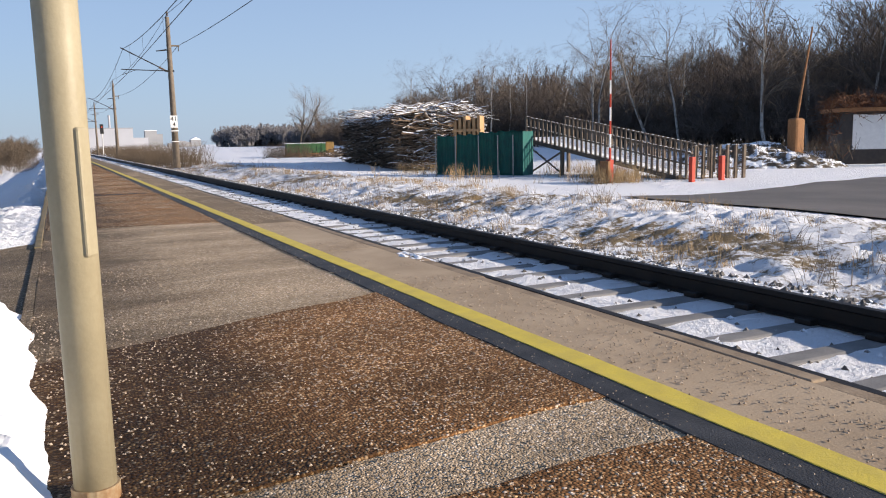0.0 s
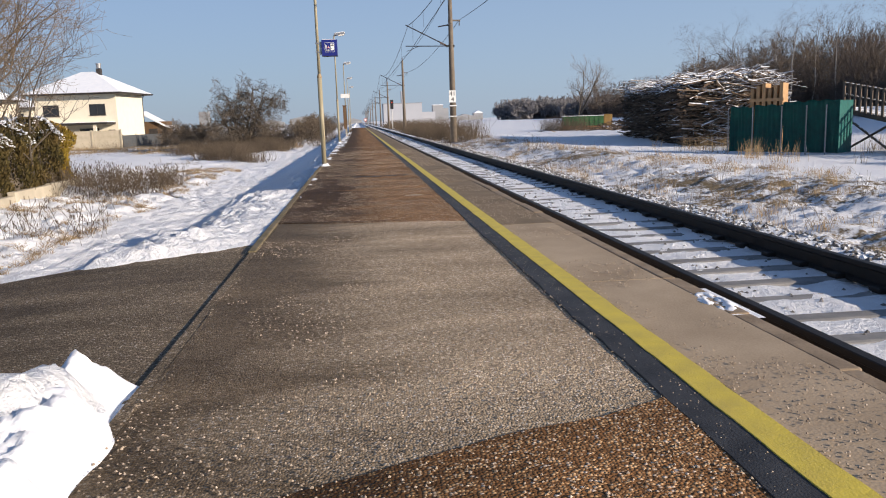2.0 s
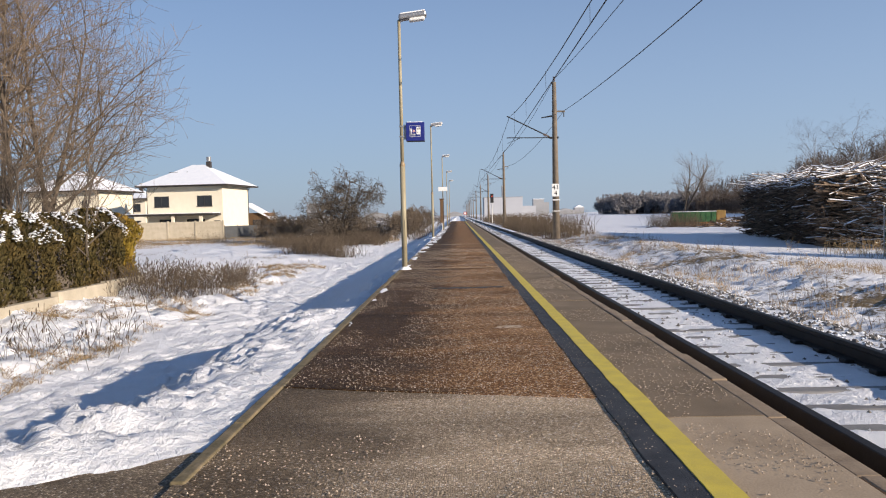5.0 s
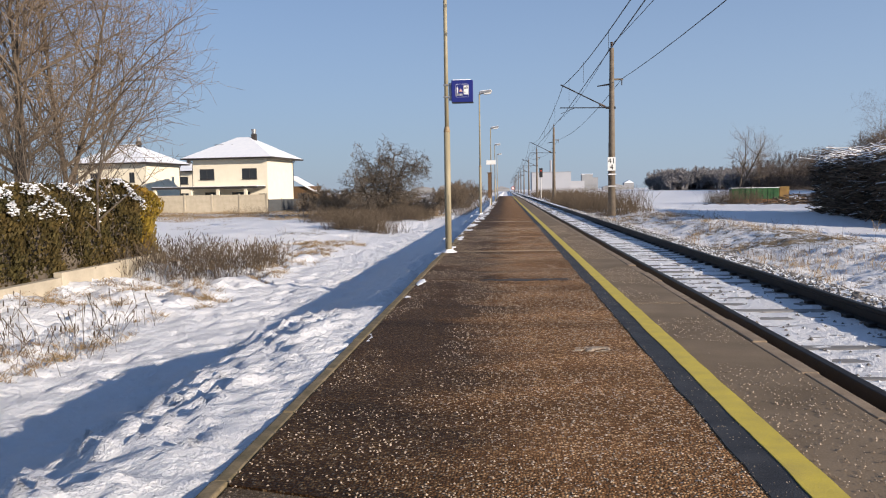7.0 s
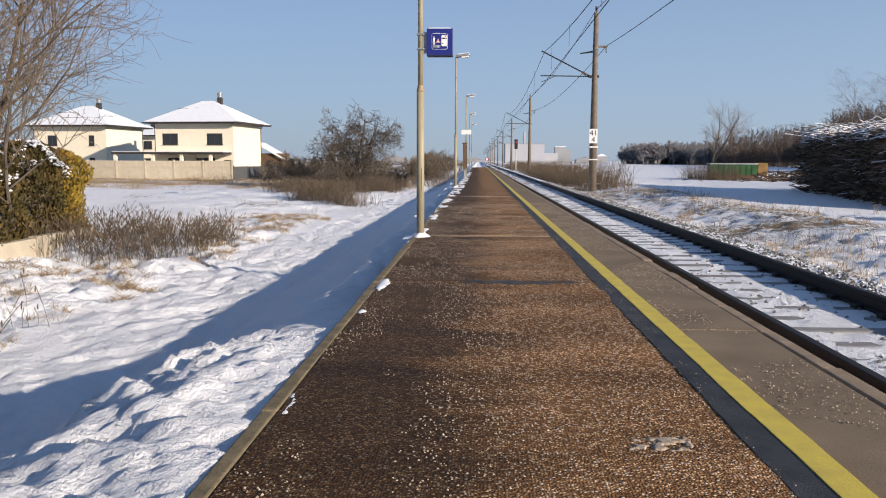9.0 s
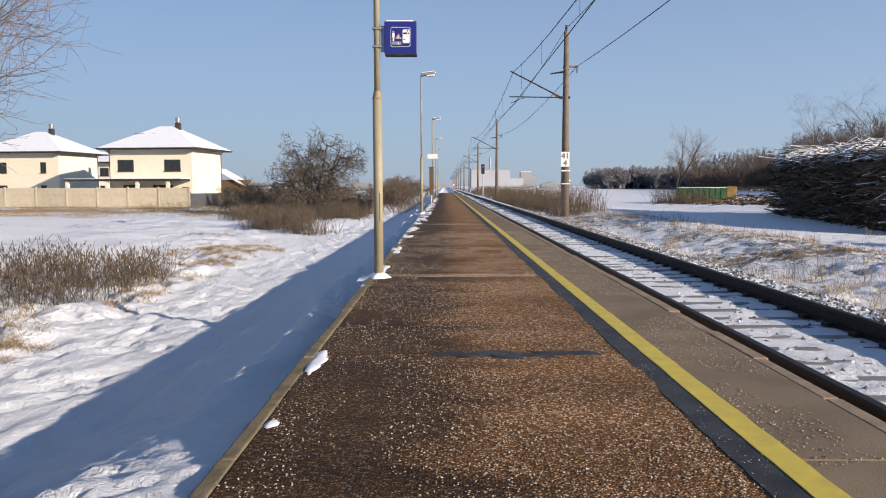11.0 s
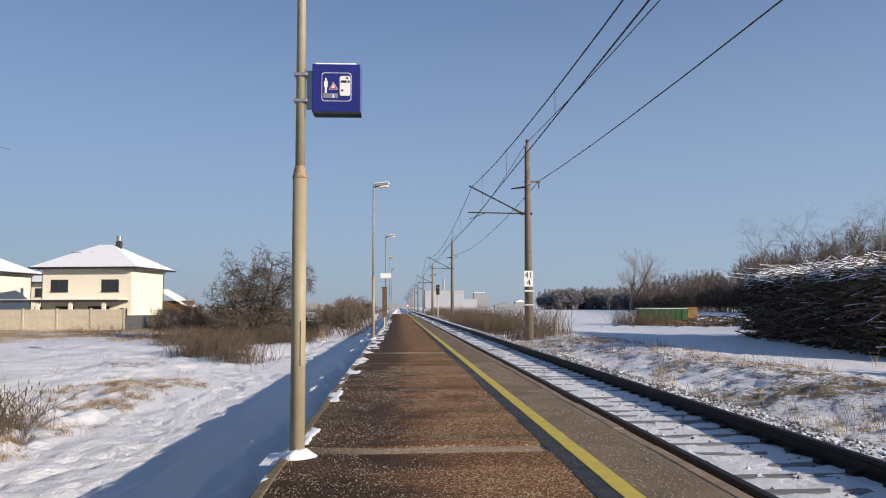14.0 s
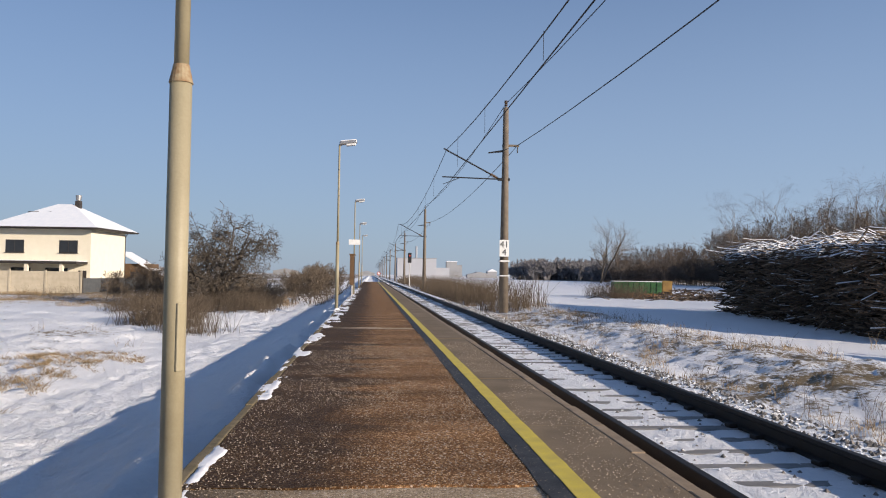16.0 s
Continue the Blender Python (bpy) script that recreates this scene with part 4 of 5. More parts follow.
pile = thing("branch_pile", "large stack of cut tree branches dusted with snow", "branch pile", (17.9, 43.5, -0.75), -11)
PW, PL, PH = 4.3, 23.5, 3.75
core = bmesh.new()
box(core, 0.55, PW - 0.4, 0.5, PL - 0.5, 0, PH - 0.45)
bmesh.ops.subdivide_edges(core, edges=core.edges[:], cuts=7, use_grid_fill=True)
for v in core.verts:
    v.co += Vector((noise.noise(v.co * 0.5), noise.noise(v.co * 0.5 + Vector((9, 0, 0))), noise.noise(v.co * 0.4 + Vector((0, 7, 0))))) * 0.5
part("heart", core, BARK, pile, "dark inner mass of branches")
rg = np.random.default_rng(12)


def pile_top(u, w):
    return PH * (0.90 + 0.16 * fbm(np.array([w / 4.0]), np.array([u / 3.0]), 3, 3)[0]) * (1 - 0.10 * smooth(0.6, 0, u))


sticks = [stick_mesh(k, 2.2 + 0.35 * k, 0.028 + 0.006 * (k % 4)) for k in range(6)]
for k in range(300):
    face = k % 3
    if face == 0:
        u, w, z = rg.uniform(0.2, PW - 0.6), rg.uniform(-0.25, 0.35), rg.uniform(0.15, 1) * pile_top(1, 0)
    elif face == 1:
        u, w = rg.uniform(0.3, PW - 0.5), rg.uniform(0, PL)
        z = pile_top(u, w) + rg.uniform(-0.12, 0.15)
    else:
        u, w = rg.uniform(0.1, 0.7), rg.uniform(0, PL)
        z = rg.uniform(0.1, 1) * pile_top(u, w)
    o = new("branch", sticks[int(rg.integers(3)) + (3 if face == 1 or (face == 0 and k % 2) else 0)])
    o.parent = pile
    o.matrix_basis = pose(u, w, z, rg.uniform(-20, 20), rg.uniform(-14, 14), rg.normal(0, 22))
segs, top_segs = [], []
for k in range(6500):
    face = k % 5
    if face == 0:
        u, w = rg.uniform(0.0, PW - 0.3), rg.uniform(-0.2, 0.6)
        z = rg.uniform(0.02, 1.0) * pile_top(u, w)
    elif face in (1, 2):
        u, w = rg.uniform(0.2, PW - 0.3), rg.uniform(-0.1, PL)
        z = pile_top(u, w) + rg.uniform(-0.3, 0.12)
    else:
        u, w = rg.uniform(-0.1, 0.9), rg.uniform(-0.1, PL)
        z = rg.uniform(0.02, 1.0) * pile_top(u, w)
    length, a, e = rg.uniform(0.7, 2.6), rg.normal(0, 0.42), rg.normal(0, 0.16)
    d = np.array((math.cos(a) * math.cos(e), math.sin(a) * math.cos(e), math.sin(e)))
    bend = rg.normal(0, 0.12, 3) * length
    p0, p2 = np.array((u, w, z)) - d * length / 2, np.array((u, w, z)) + d * length / 2
    p1 = np.array((u, w, z)) + bend
    r = rg.uniform(0.018, 0.062) if face == 0 else rg.uniform(0.010, 0.045)
    (top_segs if face in (1, 2) or z > 0.9 * PH or rg.random() < (0.6 if face == 0 and u > 0.8 else 0.08) else segs).extend([(*p0, *p1, r, r * 0.85), (*p1, *p2, r * 0.85, r * 0.5)])
tagged(part("fine_brush", tubes("fine_brush", segs, STICK, 4), None, pile), kind="stuff")
tagged(part("snowy_brush", tubes("snowy_brush", top_segs, SNOWY_STICK, 4), None, pile), kind="stuff")

tarp = thing("tarpaulin_enclosure", "dark green tarpaulin screen on pale posts round a yard", "tarpaulin fence", (15.9, 35.7, -0.72), -60)
TL = 4.75
for k, (a, b, dz) in enumerate(((0, 1.15, -0.05), (1.15, 2.45, 0.0), (2.45, 3.5, 0.08), (3.5, TL, 0.12))):
    sh = bmesh.new()
    nx, nz = 22, 16
    grid = [[sh.verts.new((a + (b - a) * i / nx, 0.06 * noise.noise(Vector((a + (b - a) * i / nx * 1.8, j * 0.10, k))) + 0.025 * math.sin(i * 1.9 + k + 0.1 * j), 0.04 + (1.92 + dz + 0.03 * math.sin(i * 0.6)) * j / nz)) for i in range(nx + 1)] for j in range(nz + 1)]
    for j in range(nz):
        for i in range(nx):
            sh.faces.new((grid[j][i], grid[j][i + 1], grid[j + 1][i + 1], grid[j + 1][i]))
    bmesh.ops.solidify(sh, geom=sh.faces[:], thickness=0.012)
    part("sheet", sh, TEAL, tarp, "creased green tarpaulin", True)
for a in (0.0, 1.15, 2.45, 3.5, 4.3):
    part("post", rodded((a, -0.09, -0.2), (a, -0.09, 1.9), 0.025), ZINC, tarp)
back = boxed(TL, TL + 0.02, 0, 1.0, 0.04, 2.05)
part("sheet", back, TEAL, tarp)
pal = thing("pallet_stack", "stacked fresh wooden pallets on edge", "pallet stack", (19.8, 41.5, -0.75), -45)
for k in range(6):
    part("pallet_board", boxed(0.28 * k, 0.28 * k + 0.17, 0, 0.9, 0, 2.85 + 0.12 * ((k * 7) % 3), bevel=0.01), PALLET, pal)
part("pallet_board", boxed(-0.05, 1.62, -0.04, -0.002, 2.2, 2.35), PALLET, pal)

ramp = thing("loading_ramp", "grey timber loading ramp with slatted railings and snowy deck", "ramp", (19.95, 33.9, -0.75), -79.5)
RL = 9.6


def deck_z(s):
    return 1.75 * (1 - s / RL) + 0.05


for k in range(24):
    s = RL * k / 24
    o = boxed(s, s + RL / 24 - 0.03, 0, 2.6, -0.08, 0, bevel=0.006)
    for v in o.verts:
        v.co.z += deck_z(v.co.x)
    part("deck_board", o, TIMBER, ramp)
for yy in (-0.03, 2.63):
    for zz, hh in ((-0.22, 0.20), (0.96, 0.07), (0.5, 0.06)):
        beam = boxed(0, RL, yy - 0.04, yy + 0.04, zz, zz + hh)
        for v in beam.verts:
            v.co.z += deck_z(v.co.x)
        part("beam" if zz < 0 else "rail", beam, TIMBER, ramp)
    slat = to_mesh("slat", boxed(-0.055, 0.055, -0.02, 0.02, -0.05, 1.05), TIMBER)
    for k in range(34):
        o = new("slat", slat)
        o.parent = ramp
        s = RL * (k + 0.3) / 34
        o.matrix_basis = pose(s, yy - 0.065, deck_z(s))
    for s in (0.2, 2.4, 4.6, 6.8):
        part("leg", boxed(s, s + 0.14, yy - 0.07, yy + 0.07, -0.2, deck_z(s) - 0.2), TIMBER, ramp)
part("brace", rodded((0.3, 0, 0.1), (2.4, 0, 1.1), 0.05), TIMBER, ramp)
part("brace", rodded((0.3, 0, 1.3), (2.4, 0, 0.1), 0.05), TIMBER, ramp)
for k in range(7):
    stub = thing("timber_post", "short grey timber fence post at the ramp's foot", "fence post", (22.0 + 0.28 * k, 24.6 - 0.15 * k, -0.85), group="fence at the ramp foot")
    part("post", boxed(-0.07, 0.07, -0.05, 0.05, 0, 1.45, bevel=0.01), TIMBER, stub)

barrier = thing("crossing_barrier", "raised red and white level crossing barrier on red stand", "barrier", (18.0, 24.9, -0.8))
part("stand", boxed(-0.09, 0.09, -0.12, 0.12, 0, 0.95, bevel=0.02), RED, barrier)
part("counterweight", boxed(-0.28, -0.16, -0.25, 0.25, 0.25, 0.9, bevel=0.02), RUST, barrier)
for k in range(9):
    part("boom_segment", rodded((0, 0, 0.9 + 0.5 * k), (0.004, 0, 1.4 + 0.5 * k), 0.046 - 0.003 * k, 0.043 - 0.003 * k), RED if k % 2 == 0 or k > 5 else WHITE, barrier)
for bx, by in ((20.5, 23.2), (22.2, 23.4)):
    b = thing("bollard", "short red painted bollard at the crossing", "bollard", (bx, by, -0.85), group="crossing bollards")
    part("post", boxed(-0.09, 0.09, -0.09, 0.09, 0, 1.05, bevel=0.02), RED, b)
barrier2 = thing("crossing_barrier", "weathered leaning barrier wrapped in dry vine", "barrier", (33.5, 29.5, -0.85))
part("stand", boxed(-0.35, 0.35, -0.3, 0.3, 0, 2.6, bevel=0.15), RUST, barrier2)
part("boom", rodded((0, 0, 2.4), (0.9, 0, 7.2), 0.07, 0.04), RUST, barrier2)
hut = thing("signal_hut", "small white-fronted hut overgrown with rusty dry vine", "hut", (37.2, 29.6, -0.85), -35)
part("wall", boxed(0, 3.2, 0, 2.6, 0, 2.9), EAVES, hut)
part("front_panel", boxed(0.5, 2.6, -0.05, -0.003, 0.9, 2.75), WHITE, hut, "white painted front")
part("roof", boxed(-0.3, 3.5, -0.3, 2.9, 2.9, 3.1), RUST, hut)
segs = []
for k in range(1400):
    p = np.array((rg.uniform(-0.4, 3.6), rg.uniform(-0.35, 2.9), rg.uniform(2.4, 3.8)))
    if k % 3 == 0:
        p = np.array((rg.choice([-0.2, 3.3]) + rg.normal(0, 0.3), rg.uniform(-0.3, 2.6), rg.uniform(0.2, 3.6)))
    q = p + rg.normal(0, 0.35, 3)
    segs.append((*p, *q, 0.02, 0.008))
tagged(part("vine", tubes("vine", segs, material("dry_vine", (0.17, 0.075, 0.035), (0.10, 0.05, 0.03), 3, 0.9, bump=0, vary=0.3), 3), None, hut), kind="stuff")
wall_bit = thing("white_cabinet", "pale equipment cabinet beside the crossing road", "cabinet", (38.6, 25.4, -0.85), -35)
part("body", boxed(0, 2.5, 0, 0.8, 0, 1.5, bevel=0.02), WHITE, wall_bit)
part("lid", boxed(-0.05, 2.55, -0.05, 0.85, 1.5, 1.58), SNOW, wall_bit)

mound = thing("rubble_mound", "low mound of earth and brush half covered with snow", "mound", (31.5, 31.5, -0.8), -42)
mu, mw = np.meshgrid(np.linspace(-6.0, 6.0, 90), np.linspace(-3.0, 3.0, 50))
mz = 1.35 * np.clip(1 - (mu / 5.8) ** 2 - (mw / 2.8) ** 2, -0.15, 1) * (0.5 + fbm(mu * 0.6 + 9, mw * 0.6, 4, 15)) + 0.25 * (fbm(mu * 3, mw * 3, 3, 16) - 0.5) - 0.1
i = np.arange(mu.size).reshape(mu.shape)
part("earth", mesh_from("earth", np.stack([mu, mw, mz], -1).reshape(-1, 3), np.stack([i[:-1, :-1], i[:-1, 1:], i[1:, 1:], i[1:, :-1]], -1).reshape(-1, 4), material("snowy_rubble", (0.06, 0.05, 0.04), (0.15, 0.12, 0.09), 2.5, 0.9, bump=0.8, fine=14, snow=0.28, depth=0.06), False), None, mound)
segs = []
for k in range(700):
    q = np.array((rg.uniform(-5.5, 5.5), rg.uniform(-2.0, 2.6), rg.uniform(0.3, 1.0)))
    segs.append((*q, *(q + (rg.normal(0, 0.3), rg.normal(0, 0.3), rg.uniform(0.2, 0.9))), 0.012, 0.005))
tagged(part("brush", tubes("brush", segs, WEED, 3), None, mound), kind="stuff")

# crossing road
rxs, rys = np.linspace(13.5, 120, 60), np.linspace(-30, 17.5, 30)
RX, RY = np.meshgrid(rxs, rys)
shift = 2.4 * smooth(13, 30, RX) * (fbm(RX / 5, RX * 0, 2, 9) + 0.4) + 0.25 * fbm(RX, RX * 0, 3, 19)
RY2 = np.where(RY > 10, RY + shift * (RY - 10) / 7.5, RY)
RX2 = RX - np.where(RX < 14, 1.2 * fbm(RY / 3, RY * 0, 3, 29), 0)
RZ = ground_height(RX2, RY2) + 0.05
i = np.arange(RX.size).reshape(RX.shape)
tagged(new("road", mesh_from("road", np.stack([RX2, RY2, RZ], -1).reshape(-1, 3), np.stack([i[:-1, :-1], i[:-1, 1:], i[1:, 1:], i[1:, :-1]], -1).reshape(-1, 4), ROAD, True)), "bare wet brown-grey crossing road", "road", kind="structure")

wagon = thing("green_container", "green steel container with orange end beside dry brush", "container", (25.3, 99.0, -0.7), -8)
part("body", boxed(0, 4.9, 0, 2.3, 0.4, 1.6, bevel=0.04), GREEN, wagon)
for k in range(8):
    part("rib", boxed(0.3 + 0.58 * k, 0.38 + 0.58 * k, -0.05, -0.003, 0.45, 1.55), GREEN, wagon)
part("lid", boxed(-0.05, 4.95, -0.05, 2.35, 1.6, 1.66), SNOW, wagon)
part("cab", boxed(4.93, 6.0, 0.1, 2.2, 0.3, 1.75, bevel=0.08), ORANGE, wagon)
part("skid", boxed(0, 4.9, 0.1, 2.2, -0.1, 0.39), RUST, wagon)
scrap = thing("scrap_heap", "low heap of rusty scrap and brush under snow", "scrap heap", (30.5, 92.0, -0.8))
segs = []
for k in range(500):
    p = np.array((rg.normal(0, 3.2), rg.normal(0, 1.6), 0))
    p[2] = max(0.05, 1.1 - 0.05 * p[0] ** 2 - 0.1 * p[1] ** 2) * rg.random()
    segs.append((*p, *(p + rg.normal(0, 0.7, 3) * (1, 1, 0.35)), 0.05, 0.025))
tagged(part("scrap", tubes("scrap", segs, STICK, 4), None, scrap), kind="stuff")

# ---- distance ----
hall = thing("factory_hall", "pale windowless factory hall far beyond the field", "factory", (33.0, 640.0, -0.8))
part("hall", boxed(-12, 19, 0, 30, 0, 15), HALL, hall)
part("annex", boxed(19, 30, 5, 30, 0, 8), HALL, hall)
part("chimney", rodded((3.5, 10, 0), (3.5, 10, 25), 0.8), HALL, hall)
part("roof_edge", boxed(-12.2, 19.2, -0.2, 30.2, 15, 15.5), FARTOWN, hall)
for k in range(34):
    w, t, deep = rg.uniform(7, 26), rg.uniform(3, 7), rg.uniform(700, 1100)
    xx = rg.uniform(-420, 60) if k % 2 else rg.uniform(35, 190)
    b = thing("far_building", "pale far-off building on the horizon", "building", (xx * deep / 900, deep, -0.8), group="far town")
    if k % 7 == 0:
        w, t = 12, rg.uniform(14, 24)
    part("wall", boxed(0, w, 0, 10, 0, t), FARTOWN, b)
    part("roof", prism([(-0.4, t), (w + 0.4, t), (w / 2, t + 2.6)], -0.4, 10.4) if t < 10 else boxed(-0.2, w + 0.2, -0.2, 10.2, t, t + 0.5), ROOF if k % 3 == 0 else FARTOWN, b)
signal = thing("railway_signal", "railway signal mast with dark head beside the track", "signal", (5.4, 128.0, -0.5))
part("mast", rodded((0, 0, 0), (0, 0, 4.6), 0.07), ZINC, signal)
part("head", boxed(-0.25, 0.25, -0.1, 0.1, 3.4, 4.8, bevel=0.05), BLACK, signal)
part("lamp_hood", rodded((0, -0.25, 4.4), (0, -0.1, 4.4), 0.12), RED, signal)
disc = thing("track_disc", "round white disc sign with red rim at the platform end", "sign", (1.4, 152.0, 0))
part("post", rodded((0, 0, -0.3), (0, 0, 1.4), 0.03), ZINC, disc)
part("rim", rodded((0, -0.06, 1.4), (0, -0.03, 1.4), 0.30, sides=24), RED, disc)
part("face", rodded((0, -0.08, 1.4), (0, -0.055, 1.4), 0.19, sides=24), WHITE, disc)


# ---- vegetation ----
def plant_tree(name, label, at, segs, bark, twig, rz=0.0, thick=2, least=0.008):
    segs = [[(*q[:6], max(q[6], least), max(q[7], least * 0.6)) for q in lv] for lv in segs]
    t = thing(name, label, "tree", at, rz)
    t["category"] = "bush" if "bush" in name else "tree"
    stem = part("trunk", tubes("trunk", [s for lv in segs[:thick] for s in lv], bark, 6), None, t)
    if "bush" in name:
        tagged(stem, kind="stuff")
    part("crown", tubes("crown", [s for lv in segs[thick:] for s in lv], twig, 3), None, t)
    return t


plant_tree("apple_tree", "bare wide-crowned apple tree in dry brush", (-9.3, 68.0, -0.95), tree_segments(5, 5.3, 0.17, 5, 0.80, (11, 9, 8), 0.02, 0.05, 0.62, last=3, base_spread=0.2), BARK, BARK, least=0.014)
plant_tree("tall_tree", "many-stemmed bare tree with dense fine twigs behind the hedge", (-13.6, 31.5, -0.9), tree_segments(8, 9.4, 0.10, 6, 0.56, (14, 10, 8), 0.08, 0.0, 0.12, last=3, base_spread=0.9), TWIG_DARK, TWIG, least=0.006)
plant_tree("tall_tree", "tall bare tree with a thick pale trunk behind the hedge", (-17.0, 33.1, -0.9), tree_segments(9, 15.0, 0.24, 1, 0.55, (15, 10, 8), 0.12, 0.0, 0.03, last=3, base_spread=0.05), TWIG, TWIG, least=0.006)
plant_tree("garden_bush", "bare brown garden bush among the hedge", (-12.2, 27.5, -0.9), tree_segments(10, 4.4, 0.05, 10, 0.6, (8, 6, 5), 0.2, 0, 0.3, last=3, base_spread=0.8), BARK, TWIG_DARK, least=0.005)


for k, (bx, by, tall) in enumerate(((-19.5, 93.0, 2.6), (-17.0, 95.5, 2.2), (-4.4, 76.0, 1.9), (-4.8, 81.0, 2.2), (-4.3, 87.0, 2.4), (-5.4, 93.0, 2.6), (-4.6, 101.0, 2.8), (-14.5, 70.0, 2.0), (-6.9, 66.5, 1.7))):
    plant_tree("wild_bush", "bare reddish-brown wild bush in dry field grass", (bx, by, height_at(bx, by)), tree_segments(120 + k, tall, 0.03, 11, 0.6, (8, 6, 4), 0.12, 0, 0.45, last=3, base_spread=0.7), BARK, TWIG_DARK, least=0.012)


def thuja_mesh(seed, tall, wide, n, mat, low=0.0):
    rg = np.random.default_rng(seed)
    th, f = rg.uniform(0, 2 * np.pi, n), low + (1 - low) * rg.random(n) ** 0.8
    lump = 0.85 + 0.25 * np.sin(th * 3 + seed) * np.sin(f * 9 + seed)
    rad = wide * lump * np.where(f < 0.75, 1.0, np.sqrt(np.clip(1 - ((f - 0.75) / 0.27) ** 2, 0, 1))) * rg.uniform(0.72, 1.06, n)
    c = np.stack([rad * np.cos(th), rad * np.sin(th), f * tall], 1)
    up = np.stack([np.cos(th) * 0.5, np.sin(th) * 0.5, np.ones(n)], 1) + rg.normal(0, 0.35, (n, 3))
    up /= np.linalg.norm(up, axis=1, keepdims=True)
    side = np.cross(up, rg.normal(0, 1, (n, 3)))
    side /= np.linalg.norm(side, axis=1, keepdims=True)
    s = rg.uniform(0.025, 0.07, (n, 1))
    v = np.stack([c - side * s * 0.4, c + side * s * 0.4, c + up * s * 1.3 + side * s * 0.25, c + up * s * 1.3 - side * s * 0.25], 1).reshape(-1, 3)
    return mesh_from("leaves", v, np.arange(4 * n).reshape(-1, 4), mat)


hedge_meshes = [thuja_mesh(k, 2.1, 0.78, 9500, THUJA) for k in range(3)]
gold_mesh = thuja_mesh(7, 2.25, 0.80, 10000, THUJA_GOLD)
heart_mesh = to_mesh("heart", rodded((0, 0, 0), (0, 0, 1.85), 0.55, 0.42, 10), BARK)

def clump_mesh(seed, tall, wide, n):
    """Snow caught in clumps on the upper half of a shrub."""
    rg = np.random.default_rng(seed)
    th, f = rg.uniform(0, 2 * np.pi, n), 0.60 + 0.40 * rg.random(n) ** 0.7
    hold = fbm(th * 1.6, f * 7, 3, seed) > 0.80 - 0.34 * f
    th, f = th[hold], f[hold]
    n = len(th)
    rad = wide * (0.85 + 0.25 * np.sin(th * 3 + seed) * np.sin(f * 9 + seed)) * np.where(f < 0.75, 1.0, np.sqrt(np.clip(1 - ((f - 0.75) / 0.27) ** 2, 0, 1))) * rg.uniform(0.88, 1.04, n)
    c = np.stack([rad * np.cos(th), rad * np.sin(th), f * tall + 0.02], 1)
    octa = np.array([(1, 0, 0), (-1, 0, 0), (0, 1, 0), (0, -1, 0), (0, 0, 0.6), (0, 0, -0.4)], float)
    tri = np.array([(0, 2, 4), (2, 1, 4), (1, 3, 4), (3, 0, 4), (2, 0, 5), (1, 2, 5), (3, 1, 5), (0, 3, 5)])
    v = octa[None] * rg.uniform(0.015, 0.055, (n, 1, 1)) * rg.uniform(0.5, 1.3, (n, 6, 1)) + c[:, None]
    return mesh_from("snow_clumps", v.reshape(-1, 3), (np.arange(n)[:, None, None] * 6 + tri[None]).reshape(-1, 3), SNOW)


snow_meshes = [clump_mesh(20 + k, 2.14, 0.80, 1500) for k in range(3)]
for k in range(16):
    hy = 29.0 - 1.15 * k
    g = k == 0
    t = thing("thuja", "golden yellow-green thuja shrub at the hedge end" if g else "dark green thuja hedge shrub with snow on top", "hedge shrub", (-9.9 + 0.12 * math.sin(k * 2.3), hy, height_at(-9.9, hy) + 0.02), 37 * k, "thuja hedge")
    for nm, me in (("leaves", gold_mesh if g else hedge_meshes[k % 3]), ("heart", heart_mesh), ("snow_clumps", snow_meshes[k % 3])):
        if g and nm == "snow_clumps":
            continue
        o = new(nm, me)
        o.parent = t


def blades(name, spots, mat, label, tall=(0.15, 0.4), per=14, wide=0.35, lean=0.35, r=0.004, category="dry grass", heads=False):
    """Clumps of dry stalks on the ground, as one mesh."""
    rg = np.random.default_rng(len(spots))
    spots = np.asarray(spots, float)
    n = len(spots) * per
    base = np.repeat(spots, per, 0) + rg.normal(0, wide * 0.4, (n, 2))
    z = ground_height(base[:, 0], base[:, 1]) - 0.02
    h = rg.uniform(*tall, n)
    d = rg.normal(0, lean, (n, 2)) * h[:, None]
    a = np.c_[base, z]
    m = np.c_[base + d * 0.4, z + h * 0.6]
    e = np.c_[base + d, z + h]
    rr = np.full(n, r)
    segs = [np.c_[a, m, rr, rr * 0.8], np.c_[m, e, rr * 0.8, rr * 0.25]]
    if heads:
        top = np.c_[base + d, z + h + rg.uniform(0.04, 0.09, n)]
        segs.append(np.c_[e, top, rr * 2.5, rr * 2.0])
        side = e + np.c_[rg.normal(0, 0.08, (n, 2)), rg.uniform(0, 0.08, n)]
        segs.append(np.c_[m, side, rr * 0.7, rr * 1.6])
    return tagged(new(name, tubes(name, np.concatenate(segs), mat, 3)), label, category, kind="stuff")


def scatter(seed, n, x0, x1, y0, y1, keep=None, cell=2.0):
    rg = np.random.default_rng(seed)
    p = np.stack([rg.uniform(x0, x1, n), rg.uniform(y0, y1, n)], 1)
    return p[fbm(p[:, 0] / cell, p[:, 1] / cell, 3, seed) > keep] if keep else p


